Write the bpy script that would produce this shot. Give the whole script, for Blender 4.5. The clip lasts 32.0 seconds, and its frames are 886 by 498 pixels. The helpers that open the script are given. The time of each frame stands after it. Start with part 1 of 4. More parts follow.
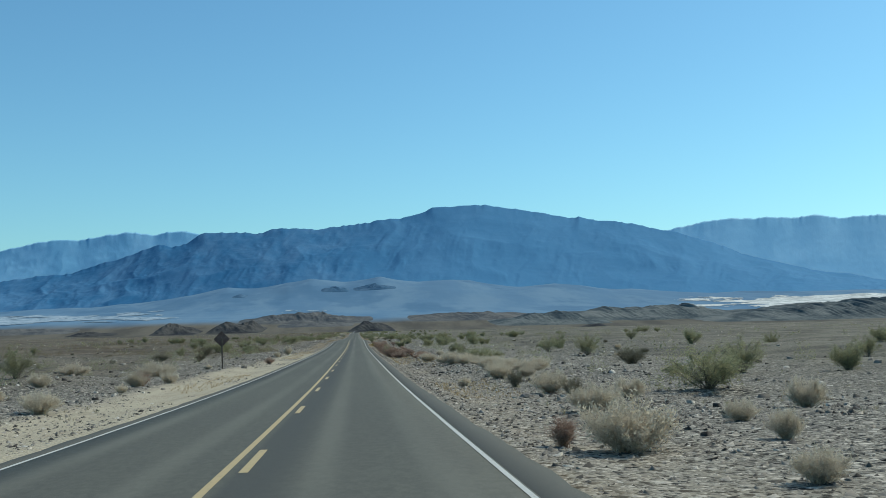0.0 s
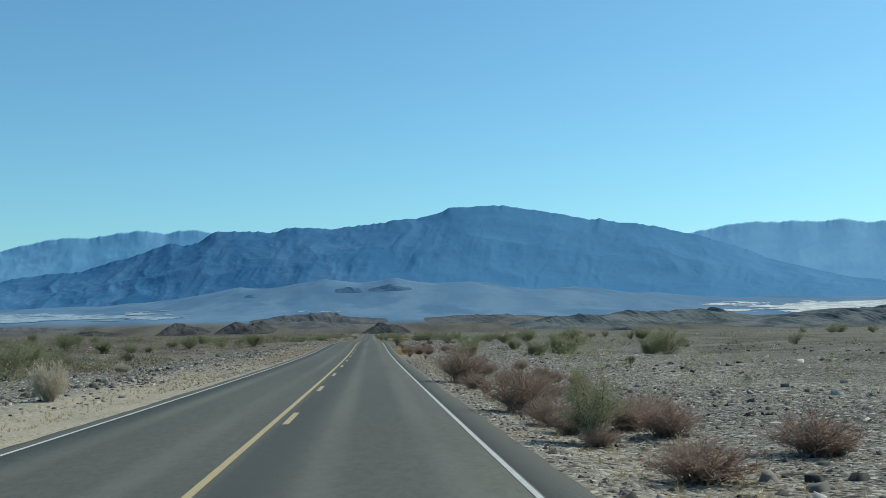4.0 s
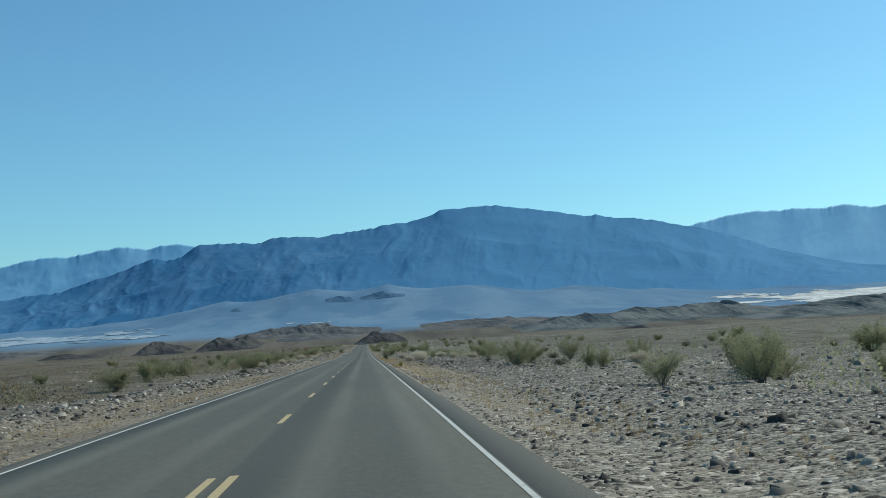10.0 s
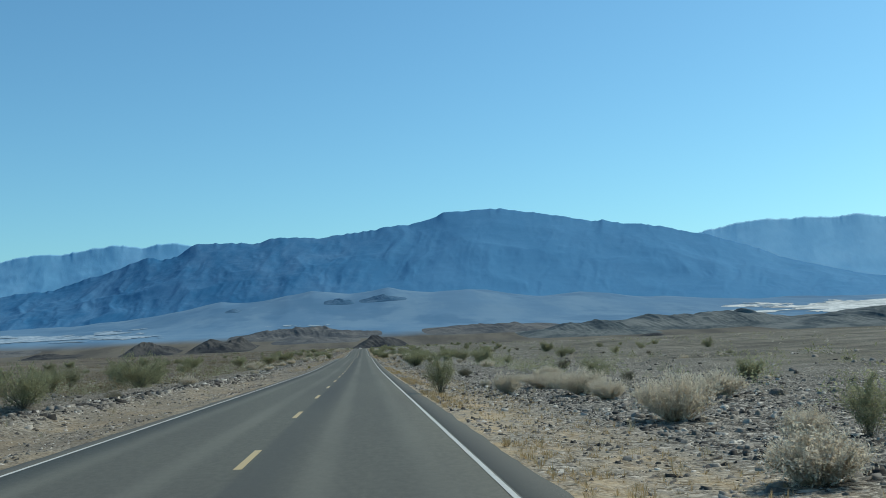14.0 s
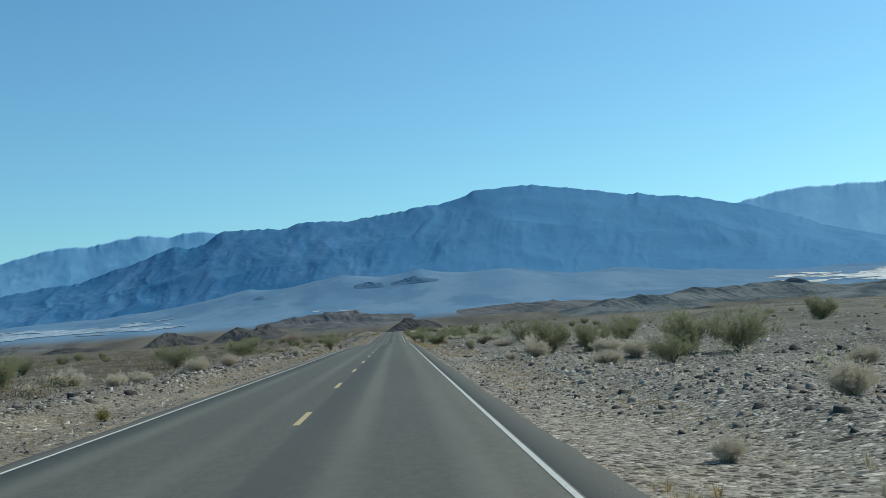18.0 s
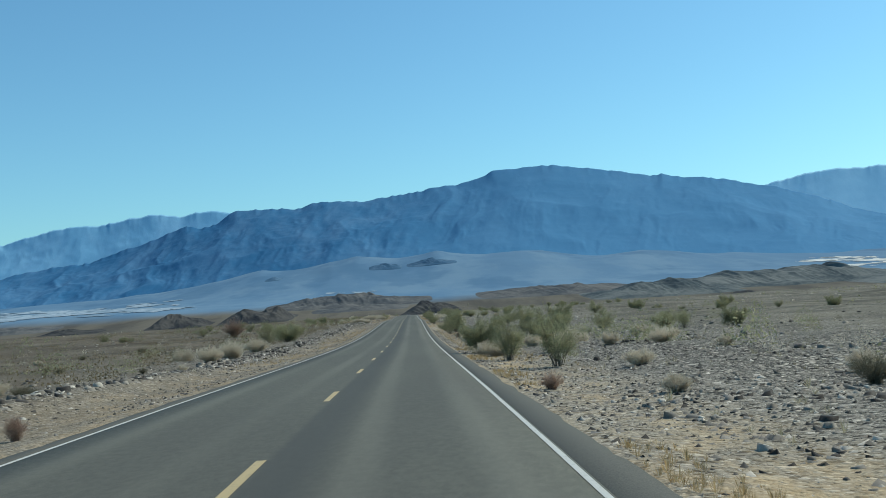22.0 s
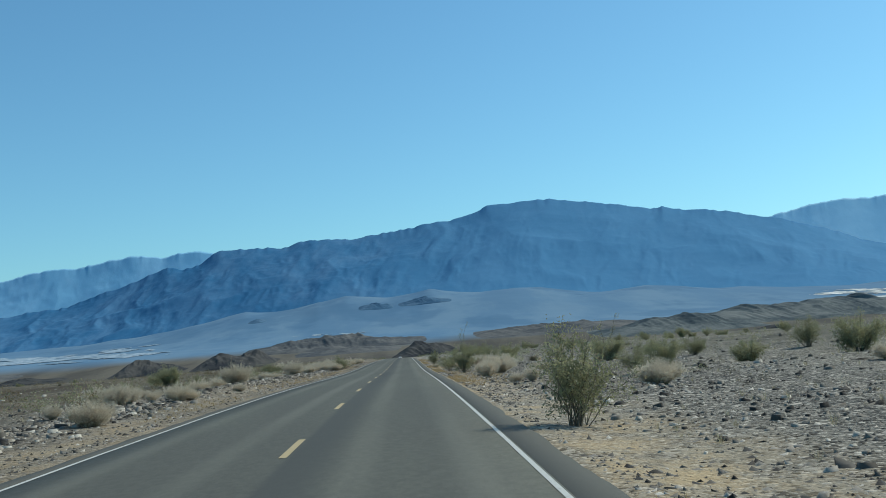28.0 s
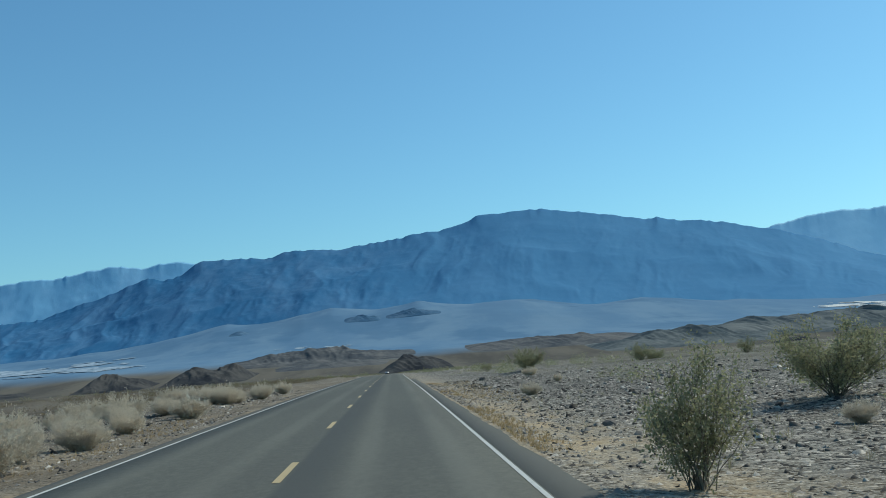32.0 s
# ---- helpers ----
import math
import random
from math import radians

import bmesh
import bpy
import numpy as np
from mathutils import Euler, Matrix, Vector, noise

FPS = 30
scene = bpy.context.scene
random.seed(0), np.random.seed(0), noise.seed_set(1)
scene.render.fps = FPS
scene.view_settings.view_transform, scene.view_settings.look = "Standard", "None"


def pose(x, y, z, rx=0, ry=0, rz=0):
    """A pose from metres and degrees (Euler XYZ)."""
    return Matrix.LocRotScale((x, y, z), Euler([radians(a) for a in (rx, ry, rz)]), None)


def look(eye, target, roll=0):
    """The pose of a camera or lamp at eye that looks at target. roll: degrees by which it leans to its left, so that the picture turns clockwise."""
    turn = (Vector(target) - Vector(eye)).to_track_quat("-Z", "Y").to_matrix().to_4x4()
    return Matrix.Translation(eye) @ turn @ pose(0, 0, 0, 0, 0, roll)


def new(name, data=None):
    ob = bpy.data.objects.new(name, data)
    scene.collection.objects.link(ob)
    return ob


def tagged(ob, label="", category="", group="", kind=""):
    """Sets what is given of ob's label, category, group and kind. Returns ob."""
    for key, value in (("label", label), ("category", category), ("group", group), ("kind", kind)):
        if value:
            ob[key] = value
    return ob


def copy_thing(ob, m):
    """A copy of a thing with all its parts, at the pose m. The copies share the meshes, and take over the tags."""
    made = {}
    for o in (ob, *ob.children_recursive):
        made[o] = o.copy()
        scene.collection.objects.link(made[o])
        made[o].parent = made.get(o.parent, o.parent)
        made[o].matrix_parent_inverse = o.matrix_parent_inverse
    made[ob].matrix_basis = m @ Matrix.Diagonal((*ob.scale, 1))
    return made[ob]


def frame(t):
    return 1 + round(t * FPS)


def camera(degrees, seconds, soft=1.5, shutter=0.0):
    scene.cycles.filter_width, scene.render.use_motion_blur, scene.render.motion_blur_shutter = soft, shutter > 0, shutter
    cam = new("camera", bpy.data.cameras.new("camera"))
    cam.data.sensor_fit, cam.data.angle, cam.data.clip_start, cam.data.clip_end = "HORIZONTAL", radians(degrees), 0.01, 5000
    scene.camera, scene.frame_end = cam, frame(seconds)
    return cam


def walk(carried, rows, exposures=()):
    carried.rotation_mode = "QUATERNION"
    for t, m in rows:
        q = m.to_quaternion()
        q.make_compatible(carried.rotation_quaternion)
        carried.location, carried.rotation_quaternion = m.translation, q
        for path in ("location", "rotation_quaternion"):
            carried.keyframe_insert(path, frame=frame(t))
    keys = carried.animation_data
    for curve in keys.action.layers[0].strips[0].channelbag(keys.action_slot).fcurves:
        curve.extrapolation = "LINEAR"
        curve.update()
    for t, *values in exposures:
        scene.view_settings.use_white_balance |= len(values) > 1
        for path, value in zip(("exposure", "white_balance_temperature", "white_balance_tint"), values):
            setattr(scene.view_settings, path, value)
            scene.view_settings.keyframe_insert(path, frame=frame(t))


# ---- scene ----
SHUTTER = 0.03
LENS = 44.92
EYE = 1.51  # metres above the road
# road profile: metres above datum every 20 m from y = -80
ROAD_Z = [0, -0, -0.04, -0.15, -0.33, -0.55, -0.7, -0.76, -0.77, -0.79, -0.81, -0.79, -0.75, -0.67, -0.54, -0.26, -0.01, 0.08, 0.09, 0.03, -0.03, -0.09, -0.16, -0.24, -0.33, -0.43, -0.52, -0.61, -0.64, -0.6, -0.57, -0.53, -0.47, -0.45, -0.56, -0.75, -0.91, -1, -0.98, -0.85, -0.67, -0.43, -0.2, -0.09, -0.11, -0.19, -0.2, -0.13, -0.02, 0.06, 0.11, 0.13, 0.13, 0.13, 0.13]

def bank(y):
    """Crossfall of the roadway, radians."""
    y = np.asarray(y, dtype=float)
    s = [15, 66, 119, 198, 249, 300, 340, 379, 459, 512, 566, 619, 674, 757, 784, 812, 867]
    b = [0.0137, 0.0137, 0.0022, -0.0107, 0.0079, 0.0045, 0.0014, -0.0039, -0.0085, -0.0123, -0.0053, -0.0074, -0.0108, -0.0126, -0.0188, -0.0186, -0.019]
    return sum(np.interp(y + d, s, b) for d in (-12, -4, 4, 12)) / 4


def road_z(y):
    y = np.asarray(y, dtype=float)
    s = np.arange(-80, -80 + 20 * len(ROAD_Z), 20)
    return 0.25 * np.interp(y - 9, s, ROAD_Z) + 0.5 * np.interp(y, s, ROAD_Z) + 0.25 * np.interp(y + 9, s, ROAD_Z)

# seconds, sideways, along the road, pitch, roll, yaw
PATH = [
    (0, 1.62, 0, 4.62, 1.31, -4.60),
    (0.5, 1.68, 12.81, 4.68, 1.24, -3.99),
    (1, 1.77, 25.61, 4.00, 1.64, -3.35),
    (1.5, 1.84, 38.45, 3.22, 2.14, -3.28),
    (2, 1.87, 51.32, 3.29, 2.72, -2.76),
    (2.5, 1.85, 64.26, 3.70, 2.30, -2.50),
    (3, 1.81, 77.33, 4.33, 2.67, -2.89),
    (3.5, 1.76, 90.52, 4.81, 1.64, -3.40),
    (4, 1.73, 103.78, 4.74, 0.75, -3.84),
    (4.5, 1.68, 117.11, 4.23, 1.65, -3.33),
    (6.5, 1.63, 169.98, 3.14, 2.94, -3.99),
    (7, 1.68, 182.51, 3.48, 2.47, -4.09),
    (7.5, 1.84, 195.06, 3.71, 2.23, -4.29),
    (8, 1.84, 207.74, 3.71, 1.81, -4.95),
    (8.5, 1.85, 220.68, 4.03, 1.71, -6.09),
    (9, 1.89, 233.69, 4.85, 2.76, -6.75),
    (9.5, 1.91, 246.59, 5.06, 4.09, -5.03),
    (10, 1.82, 259.44, 4.99, 3.22, -4.18),
    (10.5, 1.82, 272.42, 5.34, 2.44, -4.11),
    (11, 1.75, 285.48, 5.86, 2.84, -4.39),
    (11.5, 1.7, 298.52, 6.19, 2.51, -4.33),
    (12, 1.65, 311.52, 6.17, 1.78, -4.44),
    (12.5, 1.65, 324.55, 6.04, 2.02, -4.28),
    (13, 1.69, 337.7, 5.78, 1.80, -3.99),
    (13.5, 1.74, 350.96, 5.57, 2.01, -4.13),
    (14, 1.79, 364.26, 5.23, 2.31, -4.22),
    (14.5, 1.81, 377.56, 4.73, 2.34, -3.94),
    (16.5, 1.81, 430.73, 4.34, 2.75, -3.21),
    (17, 1.79, 443.93, 4.21, 4.24, -2.93),
    (17.5, 1.77, 457.12, 4.14, 4.93, -2.78),
    (18, 1.84, 470.32, 4.32, 4.05, -2.48),
    (18.5, 1.78, 483.65, 4.35, 3.25, -1.81),
    (19, 1.75, 497.1, 4.40, 3.49, -1.61),
    (19.5, 1.73, 510.57, 4.56, 3.73, -1.45),
    (20, 1.74, 523.96, 4.61, 3.42, -1.34),
    (20.5, 1.76, 537.25, 4.32, 3.46, -1.40),
    (21, 1.77, 550.56, 3.87, 3.48, -1.49),
    (21.5, 1.81, 563.89, 3.57, 3.80, -1.45),
    (22, 1.82, 577.27, 3.43, 3.59, -1.62),
    (22.5, 1.8, 590.7, 3.45, 3.22, -1.62),
    (23, 1.76, 604.12, 3.55, 3.11, -1.76),
    (23.5, 1.78, 617.62, 3.44, 3.31, -1.95),
    (24, 1.79, 631.24, 3.46, 3.54, -1.69),
    (24.5, 1.82, 644.99, 3.55, 4.33, -1.59),
    (25, 1.85, 658.83, 3.78, 4.60, -1.37),
    (25.5, 1.88, 672.66, 3.86, 4.22, -1.51),
    (27.5, 1.9, 727.63, 4.84, 4.58, -1.84),
    (28, 1.87, 741.57, 5.51, 4.39, -2.00),
    (28.5, 1.81, 755.51, 5.98, 4.13, -1.84),
    (29, 1.71, 769.4, 6.17, 4.32, -1.43),
    (29.5, 1.68, 783.2, 6.27, 4.46, -1.15),
    (30, 1.65, 796.98, 6.28, 4.29, -1.22),
    (30.5, 1.65, 810.76, 6.38, 4.35, -0.99),
    (31, 1.68, 824.53, 6.13, 4.46, -0.86),
    (31.5, 1.7, 838.28, 5.88, 4.14, -1.69),
    (32, 1.7, 851.99, 6.14, 4.31, -2.66),
]

# seconds, stops, white balance
EXPOSURE = [(0, 0.03, 6750), (1, 0.05, 6800), (2, 0.09, 6850), (3, 0.04, 6800), (4.5, 0.04, 6750), (7, 0.09, 6850), (8, 0.04, 6750), (9, 0.06, 6850), (9.5, 0.0, 6800), (10, 0.02, 6750), (11, -0.06, 6520), (13, -0.06, 6480), (14, -0.0, 6650), (16.5, 0.03, 6700), (20, 0.08, 6750), (25.5, 0.14, 6850), (28, 0.03, 6700), (30, -0.05, 6580), (32, -0.05, 6600)]

# metres above or below the eye's usual height, fitted to lines in view
BOB = {7: -0.02, 7.5: -0.14, 8: -0.20, 8.5: -0.08, 9: 0.06, 9.5: 0.04, 10: -0.03, 11: 0.04, 18: -0.04, 21: -0.03, 23: 0.05, 29: 0.04}

SAG = 1.1e-5  # plain dished and eye tilted so the mountain crest fits the camera's view


def dish(y):
    v = np.minimum(np.abs(np.asarray(y, dtype=float) - 426.0), 600.0)
    return SAG * v * v / 2


cam = camera(LENS, 32.0, soft=0.85, shutter=SHUTTER)
walk(cam, [(t, pose(x, y, float(road_z(y) + dish(y)) + EYE + BOB.get(t, 0.0), 90 + p + math.degrees(SAG * (y - 426.0)), r, w)) for t, x, y, p, r, w in PATH],
     [(t, s, k, 4.0) for t, s, k in EXPOSURE])


# ---- light ----
SUN_EL, SUN_AZ = 44.0, 62.0  # height; degrees clockwise from the road's heading
world = bpy.data.worlds.new("sky")
scene.world = world
world.use_nodes = True
wn = world.node_tree.nodes
wl = world.node_tree.links
sky = wn.new("ShaderNodeTexSky")
sky.sky_type = "NISHITA"
sky.sun_disc = False
sky.sun_elevation = radians(SUN_EL)
sky.sun_rotation = radians(SUN_AZ)
sky.altitude = 0
sky.air_density, sky.dust_density, sky.ozone_density = 1.0, 0.6, 1.6
wn["Background"].inputs[1].default_value = 0.118
tint = wn.new("ShaderNodeMix")
tint.data_type, tint.blend_type = "RGBA", "MULTIPLY"
tint.inputs[0].default_value = 1.0
tint.inputs[7].default_value = (0.57, 0.97, 1.12, 1)
wl.new(sky.outputs[0], tint.inputs[6])
wl.new(tint.outputs[2], wn["Background"].inputs[0])

sun = new("sun", bpy.data.lights.new("sun", "SUN"))
sun.data.energy, sun.data.angle, sun.data.color = 3.4, radians(0.53), (1.0, 0.96, 0.87)
a, e = radians(SUN_AZ), radians(SUN_EL)
sun.matrix_world = look((60, 0, 80), (60 - math.sin(a) * math.cos(e), -math.cos(a) * math.cos(e), 80 - math.sin(e)))
scene.view_settings.exposure = 0.0


# ---- noise on arrays ----
def hash2(ix, iy, seed):
    h = (ix.astype(np.int64) * 374761393 + iy.astype(np.int64) * 668265263 + seed * 69069) & 0xFFFFFFFF
    h = ((h ^ (h >> 13)) * 1274126177) & 0xFFFFFFFF
    return ((h ^ (h >> 16)) & 0xFFFF) / 65535.0


def vnoise(x, y, seed=0):
    x, y = np.asarray(x, float), np.asarray(y, float)
    ix, iy = np.floor(x), np.floor(y)
    fx, fy = x - ix, y - iy
    fx, fy = fx * fx * (3 - 2 * fx), fy * fy * (3 - 2 * fy)
    p, q = hash2(ix, iy, seed), hash2(ix + 1, iy, seed)
    r, s = hash2(ix, iy + 1, seed), hash2(ix + 1, iy + 1, seed)
    return (p + (q - p) * fx) * (1 - fy) + (r + (s - r) * fx) * fy - 0.5


def fbm(x, y, octaves=4, seed=0, gain=0.5):
    v, amp = 0.0, 1.0
    for k in range(octaves):
        v = v + amp * vnoise(x * 2 ** k + 17.3 * k, y * 2 ** k - 9.1 * k, seed + k)
        amp *= gain
    return v


def ridged(x, y, octaves=4, seed=0, gain=0.5):
    v, amp = 0.0, 1.0
    for k in range(octaves):
        v = v + amp * (1 - 4 * np.abs(vnoise(x * 2 ** k + 5.7 * k, y * 2 ** k + 3.3 * k, seed + k)))
        amp *= gain
    return v


def ease(a, b, v):
    s = np.clip((np.asarray(v, float) - a) / (b - a), 0, 1)
    return s * s * (3 - 2 * s)


# ---- meshes and materials ----
def mesh_of(name, verts, faces, mat=None, smooth=False):
    verts = np.asarray(verts, dtype=np.float32)
    faces = np.asarray(faces, dtype=np.int32)
    me = bpy.data.meshes.new(name)
    n, k = faces.shape
    me.vertices.add(len(verts))
    me.vertices.foreach_set("co", verts.ravel())
    me.loops.add(n * k)
    me.loops.foreach_set("vertex_index", faces.ravel())
    me.polygons.add(n)
    me.polygons.foreach_set("loop_start", np.arange(0, n * k, k, dtype=np.int32))
    me.polygons.foreach_set("loop_total", np.full(n, k, dtype=np.int32))
    if smooth:
        me.polygons.foreach_set("use_smooth", np.ones(n, dtype=bool))
    me.update(calc_edges=True)
    if mat:
        me.materials.append(mat)
    return me


def grid_faces(rows, cols):
    i = np.arange(rows - 1)[:, None] * cols + np.arange(cols - 1)[None]
    i = i.ravel()
    return np.stack([i, i + 1, i + cols + 1, i + cols], 1)


def sheet(name, X, Y, Z, mat, smooth=True):
    """A surface from three arrays of one shape."""
    return new(name, mesh_of(name, np.stack([X.ravel(), Y.ravel(), Z.ravel()], 1), grid_faces(*X.shape), mat, smooth))


def part(name, data, parent, label=""):
    """Links a mesh as one object under a thing or a part."""
    ob = new(name, data)
    ob.parent = parent
    return tagged(ob, label) if label else ob


def soup(pieces, mat, name, smooth=False):
    """One mesh of (verts, faces) pieces with faces of one size."""
    vs, fs, k = [], [], 0
    for v, f in pieces:
        vs.append(np.asarray(v, float))
        fs.append(np.asarray(f) + k)
        k += len(v)
    return mesh_of(name, np.concatenate(vs), np.concatenate(fs), mat, smooth)


class Nodes:
    """Short hand for a node material."""

    def __init__(self, name, roughness=0.9, specular=0.3):
        self.mat = bpy.data.materials.new(name)
        self.mat.use_nodes = True
        self.t = self.mat.node_tree
        self.bsdf = self.t.nodes["Principled BSDF"]
        self.bsdf.inputs["Roughness"].default_value = roughness
        self.bsdf.inputs["Specular IOR Level"].default_value = specular
        self.geo = self.t.nodes.new("ShaderNodeNewGeometry")
        self.pos = self.geo.outputs["Position"]

    def put(self, value, socket):
        if isinstance(value, bpy.types.NodeSocket):
            self.t.links.new(value, socket)
        elif isinstance(value, (tuple, list)) and len(value) == 3 and socket.type == "RGBA":
            socket.default_value = (*value, 1)
        else:
            socket.default_value = value

    def scaled(self, s, vec=None):
        n = self.t.nodes.new("ShaderNodeVectorMath")
        n.operation = "MULTIPLY"
        self.put(vec or self.pos, n.inputs[0])
        n.inputs[1].default_value = s
        return n.outputs[0]

    def noise(self, scale, detail=4, rough=0.55, stretch=None, distort=0.0):
        n = self.t.nodes.new("ShaderNodeTexNoise")
        self.put(self.scaled(stretch) if stretch else self.pos, n.inputs["Vector"])
        n.inputs["Scale"].default_value = scale
        n.inputs["Detail"].default_value = detail
        n.inputs["Roughness"].default_value = rough
        n.inputs["Distortion"].default_value = distort
        return n.outputs["Fac"]

    def cells(self, scale, out="Color", stretch=None):
        n = self.t.nodes.new("ShaderNodeTexVoronoi")
        self.put(self.scaled(stretch) if stretch else self.pos, n.inputs["Vector"])
        n.inputs["Scale"].default_value = scale
        return n.outputs[out]

    def ramp(self, fac, lo, hi, a=0.0, b=1.0):
        n = self.t.nodes.new("ShaderNodeMapRange")
        n.interpolation_type = "SMOOTHSTEP"
        self.put(fac, n.inputs["Value"])
        for key, v in (("From Min", lo), ("From Max", hi), ("To Min", a), ("To Max", b)):
            n.inputs[key].default_value = v
        return n.outputs["Result"]

    def mix(self, fac, a, b, blend="MIX"):
        n = self.t.nodes.new("ShaderNodeMix")
        n.data_type, n.blend_type = "RGBA", blend
        self.put(fac, n.inputs[0])
        self.put(a, n.inputs[6])
        self.put(b, n.inputs[7])
        return n.outputs[2]

    def math(self, op, a, b=0.0):
        n = self.t.nodes.new("ShaderNodeMath")
        n.operation = op
        self.put(a, n.inputs[0])
        self.put(b, n.inputs[1])
        return n.outputs[0]

    def axis(self, k):
        n = self.t.nodes.new("ShaderNodeSeparateXYZ")
        self.put(self.pos, n.inputs[0])
        return n.outputs[k]

    def random(self, island=False):
        if island:
            return self.geo.outputs["Random Per Island"]
        return self.t.nodes.new("ShaderNodeObjectInfo").outputs["Random"]

    def bump(self, height, strength=0.5, distance=0.02):
        n = self.t.nodes.new("ShaderNodeBump")
        n.inputs["Strength"].default_value = strength
        n.inputs["Distance"].default_value = distance
        self.put(height, n.inputs["Height"])
        self.put(n.outputs[0], self.bsdf.inputs["Normal"])

    def done(self, colour, roughness=None):
        self.put(colour, self.bsdf.inputs["Base Color"])
        if roughness is not None:
            self.put(roughness, self.bsdf.inputs["Roughness"])
        return self.mat


# asphalt: grey aggregate, darker band down the lane, paler wheel tracks
m = Nodes("asphalt", 0.85, 0.18)
grain = m.noise(90, 3, 0.7)
blotch = m.noise(0.35, 4, 0.6, (1, 0.12, 1))
col = m.mix(m.ramp(grain, 0.3, 0.7), (0.082, 0.081, 0.066), (0.155, 0.153, 0.124))
col = m.mix(m.ramp(blotch, 0.35, 0.65, 0, 0.5), col, (0.090, 0.087, 0.075))
speck = m.noise(9, 5, 0.75, (1, 0.45, 1))
col = m.mix(m.ramp(speck, 0.34, 0.66, 0.0, 0.42), col, (0.055, 0.056, 0.047))
ax = m.axis(0)
for c0, w0 in ((1.15, 0.38), (2.6, 0.38), (-0.95, 0.38), (-2.6, 0.38)):
    d = m.math("ABSOLUTE", m.math("SUBTRACT", ax, c0))
    track = m.math("MULTIPLY", m.ramp(d, 0.05, w0, 1, 0), m.ramp(m.noise(0.5, 3, 0.6, (1, 0.08, 1)), 0.25, 0.75, 0.12, 0.5))
    col = m.mix(track, col, (0.178, 0.175, 0.142))
band = m.math("MULTIPLY", m.ramp(ax, 0.0, 0.16), m.ramp(ax, 0.45, 1.05, 1, 0))
col = m.mix(m.math("MULTIPLY", band, m.ramp(m.noise(0.3, 3, 0.6, (1, 0.1, 1)), 0.3, 0.7, 0.55, 0.9)), col, (0.064, 0.065, 0.060))
m.bump(grain, 0.35, 0.004)
ASPHALT = m.done(col)

m = Nodes("asphalt_edge", 0.9, 0.3)
g1 = m.noise(60, 4, 0.7)
ASPHALT_EDGE = m.done(m.mix(m.ramp(g1, 0.3, 0.75), (0.062, 0.060, 0.050), (0.132, 0.126, 0.104)))
m = Nodes("yellow_paint", 0.6, 0.4)
g1 = m.noise(14, 4, 0.75)
YELLOW = m.done(m.mix(m.ramp(g1, 0.52, 0.72), (0.46, 0.345, 0.165), (0.24, 0.195, 0.12)))
m = Nodes("white_paint", 0.6, 0.4)
g1 = m.noise(14, 4, 0.75)
WHITE = m.done(m.mix(m.ramp(g1, 0.52, 0.74), (0.53, 0.515, 0.46), (0.20, 0.192, 0.17)))

# desert ground: pale sand, grey gravel and dark varnished pebbles in patches
m = Nodes("desert_gravel", 0.95, 0.15)
wide = m.noise(0.045, 5, 0.6, (1, 0.5, 1))
mid = m.noise(0.55, 5, 0.6)
fine = m.noise(6.5, 5, 0.7)
side = m.math("ABSOLUTE", m.axis(0))
col = m.mix(m.ramp(fine, 0.3, 0.7), (0.118, 0.105, 0.084), (0.345, 0.312, 0.250))
# dark gravel; its darkest tone also paints the shade between stones
gravel = m.mix(m.ramp(m.noise(13, 4, 0.75), 0.38, 0.68), (0.022, 0.021, 0.019), (0.255, 0.236, 0.198))
stony = m.math("ADD", m.ramp(wide, 0.38, 0.60, 0.25, 0.95), m.ramp(mid, 0.42, 0.62, -0.15, 0.35))
col = m.mix(m.math("MULTIPLY", stony, m.ramp(side, 5.0, 9.0)), col, gravel)
# a stretch of dark rubble east of the road, gap shade in its colour
rubble = m.math("MULTIPLY", m.math("MULTIPLY", m.ramp(m.axis(0), 6.5, 9.0), m.ramp(m.axis(0), 26, 40, 1, 0)), m.math("MULTIPLY", m.ramp(m.axis(1), 318, 345), m.ramp(m.axis(1), 395, 425, 1, 0)))
col = m.mix(m.math("MULTIPLY", rubble, m.ramp(mid, 0.35, 0.6, 0.45, 0.85)), col, m.mix(m.ramp(fine, 0.35, 0.65), (0.035, 0.031, 0.027), (0.135, 0.120, 0.098)))


def pebbles(col, scale, amount, reach):
    c3, d3 = m.cells(scale, "Color"), m.cells(scale, "Distance")
    sp = m.t.nodes.new("ShaderNodeSeparateColor")
    m.put(c3, sp.inputs[0])
    tone = m.mix(m.ramp(sp.outputs[1], 0.25, 1.0), (0.022, 0.020, 0.018), (0.50, 0.45, 0.375))
    return m.mix(m.math("MULTIPLY", m.ramp(sp.outputs[0], amount, amount + 0.06), m.ramp(d3, reach, reach + 0.1, 1, 0)), col, tone), d3


col, pebs = pebbles(col, 19.0, 0.25, 0.40)
col, pebd = pebbles(col, 7.5, 0.34, 0.40)
col, pebl = pebbles(col, 3.6, 0.70, 0.32)
verge = m.math("MULTIPLY", m.ramp(side, 4.9, 7.4, 1, 0), m.ramp(m.noise(0.5, 6, 0.75, (1, 0.5, 1)), 0.38, 0.62, 0.12, 0.8))
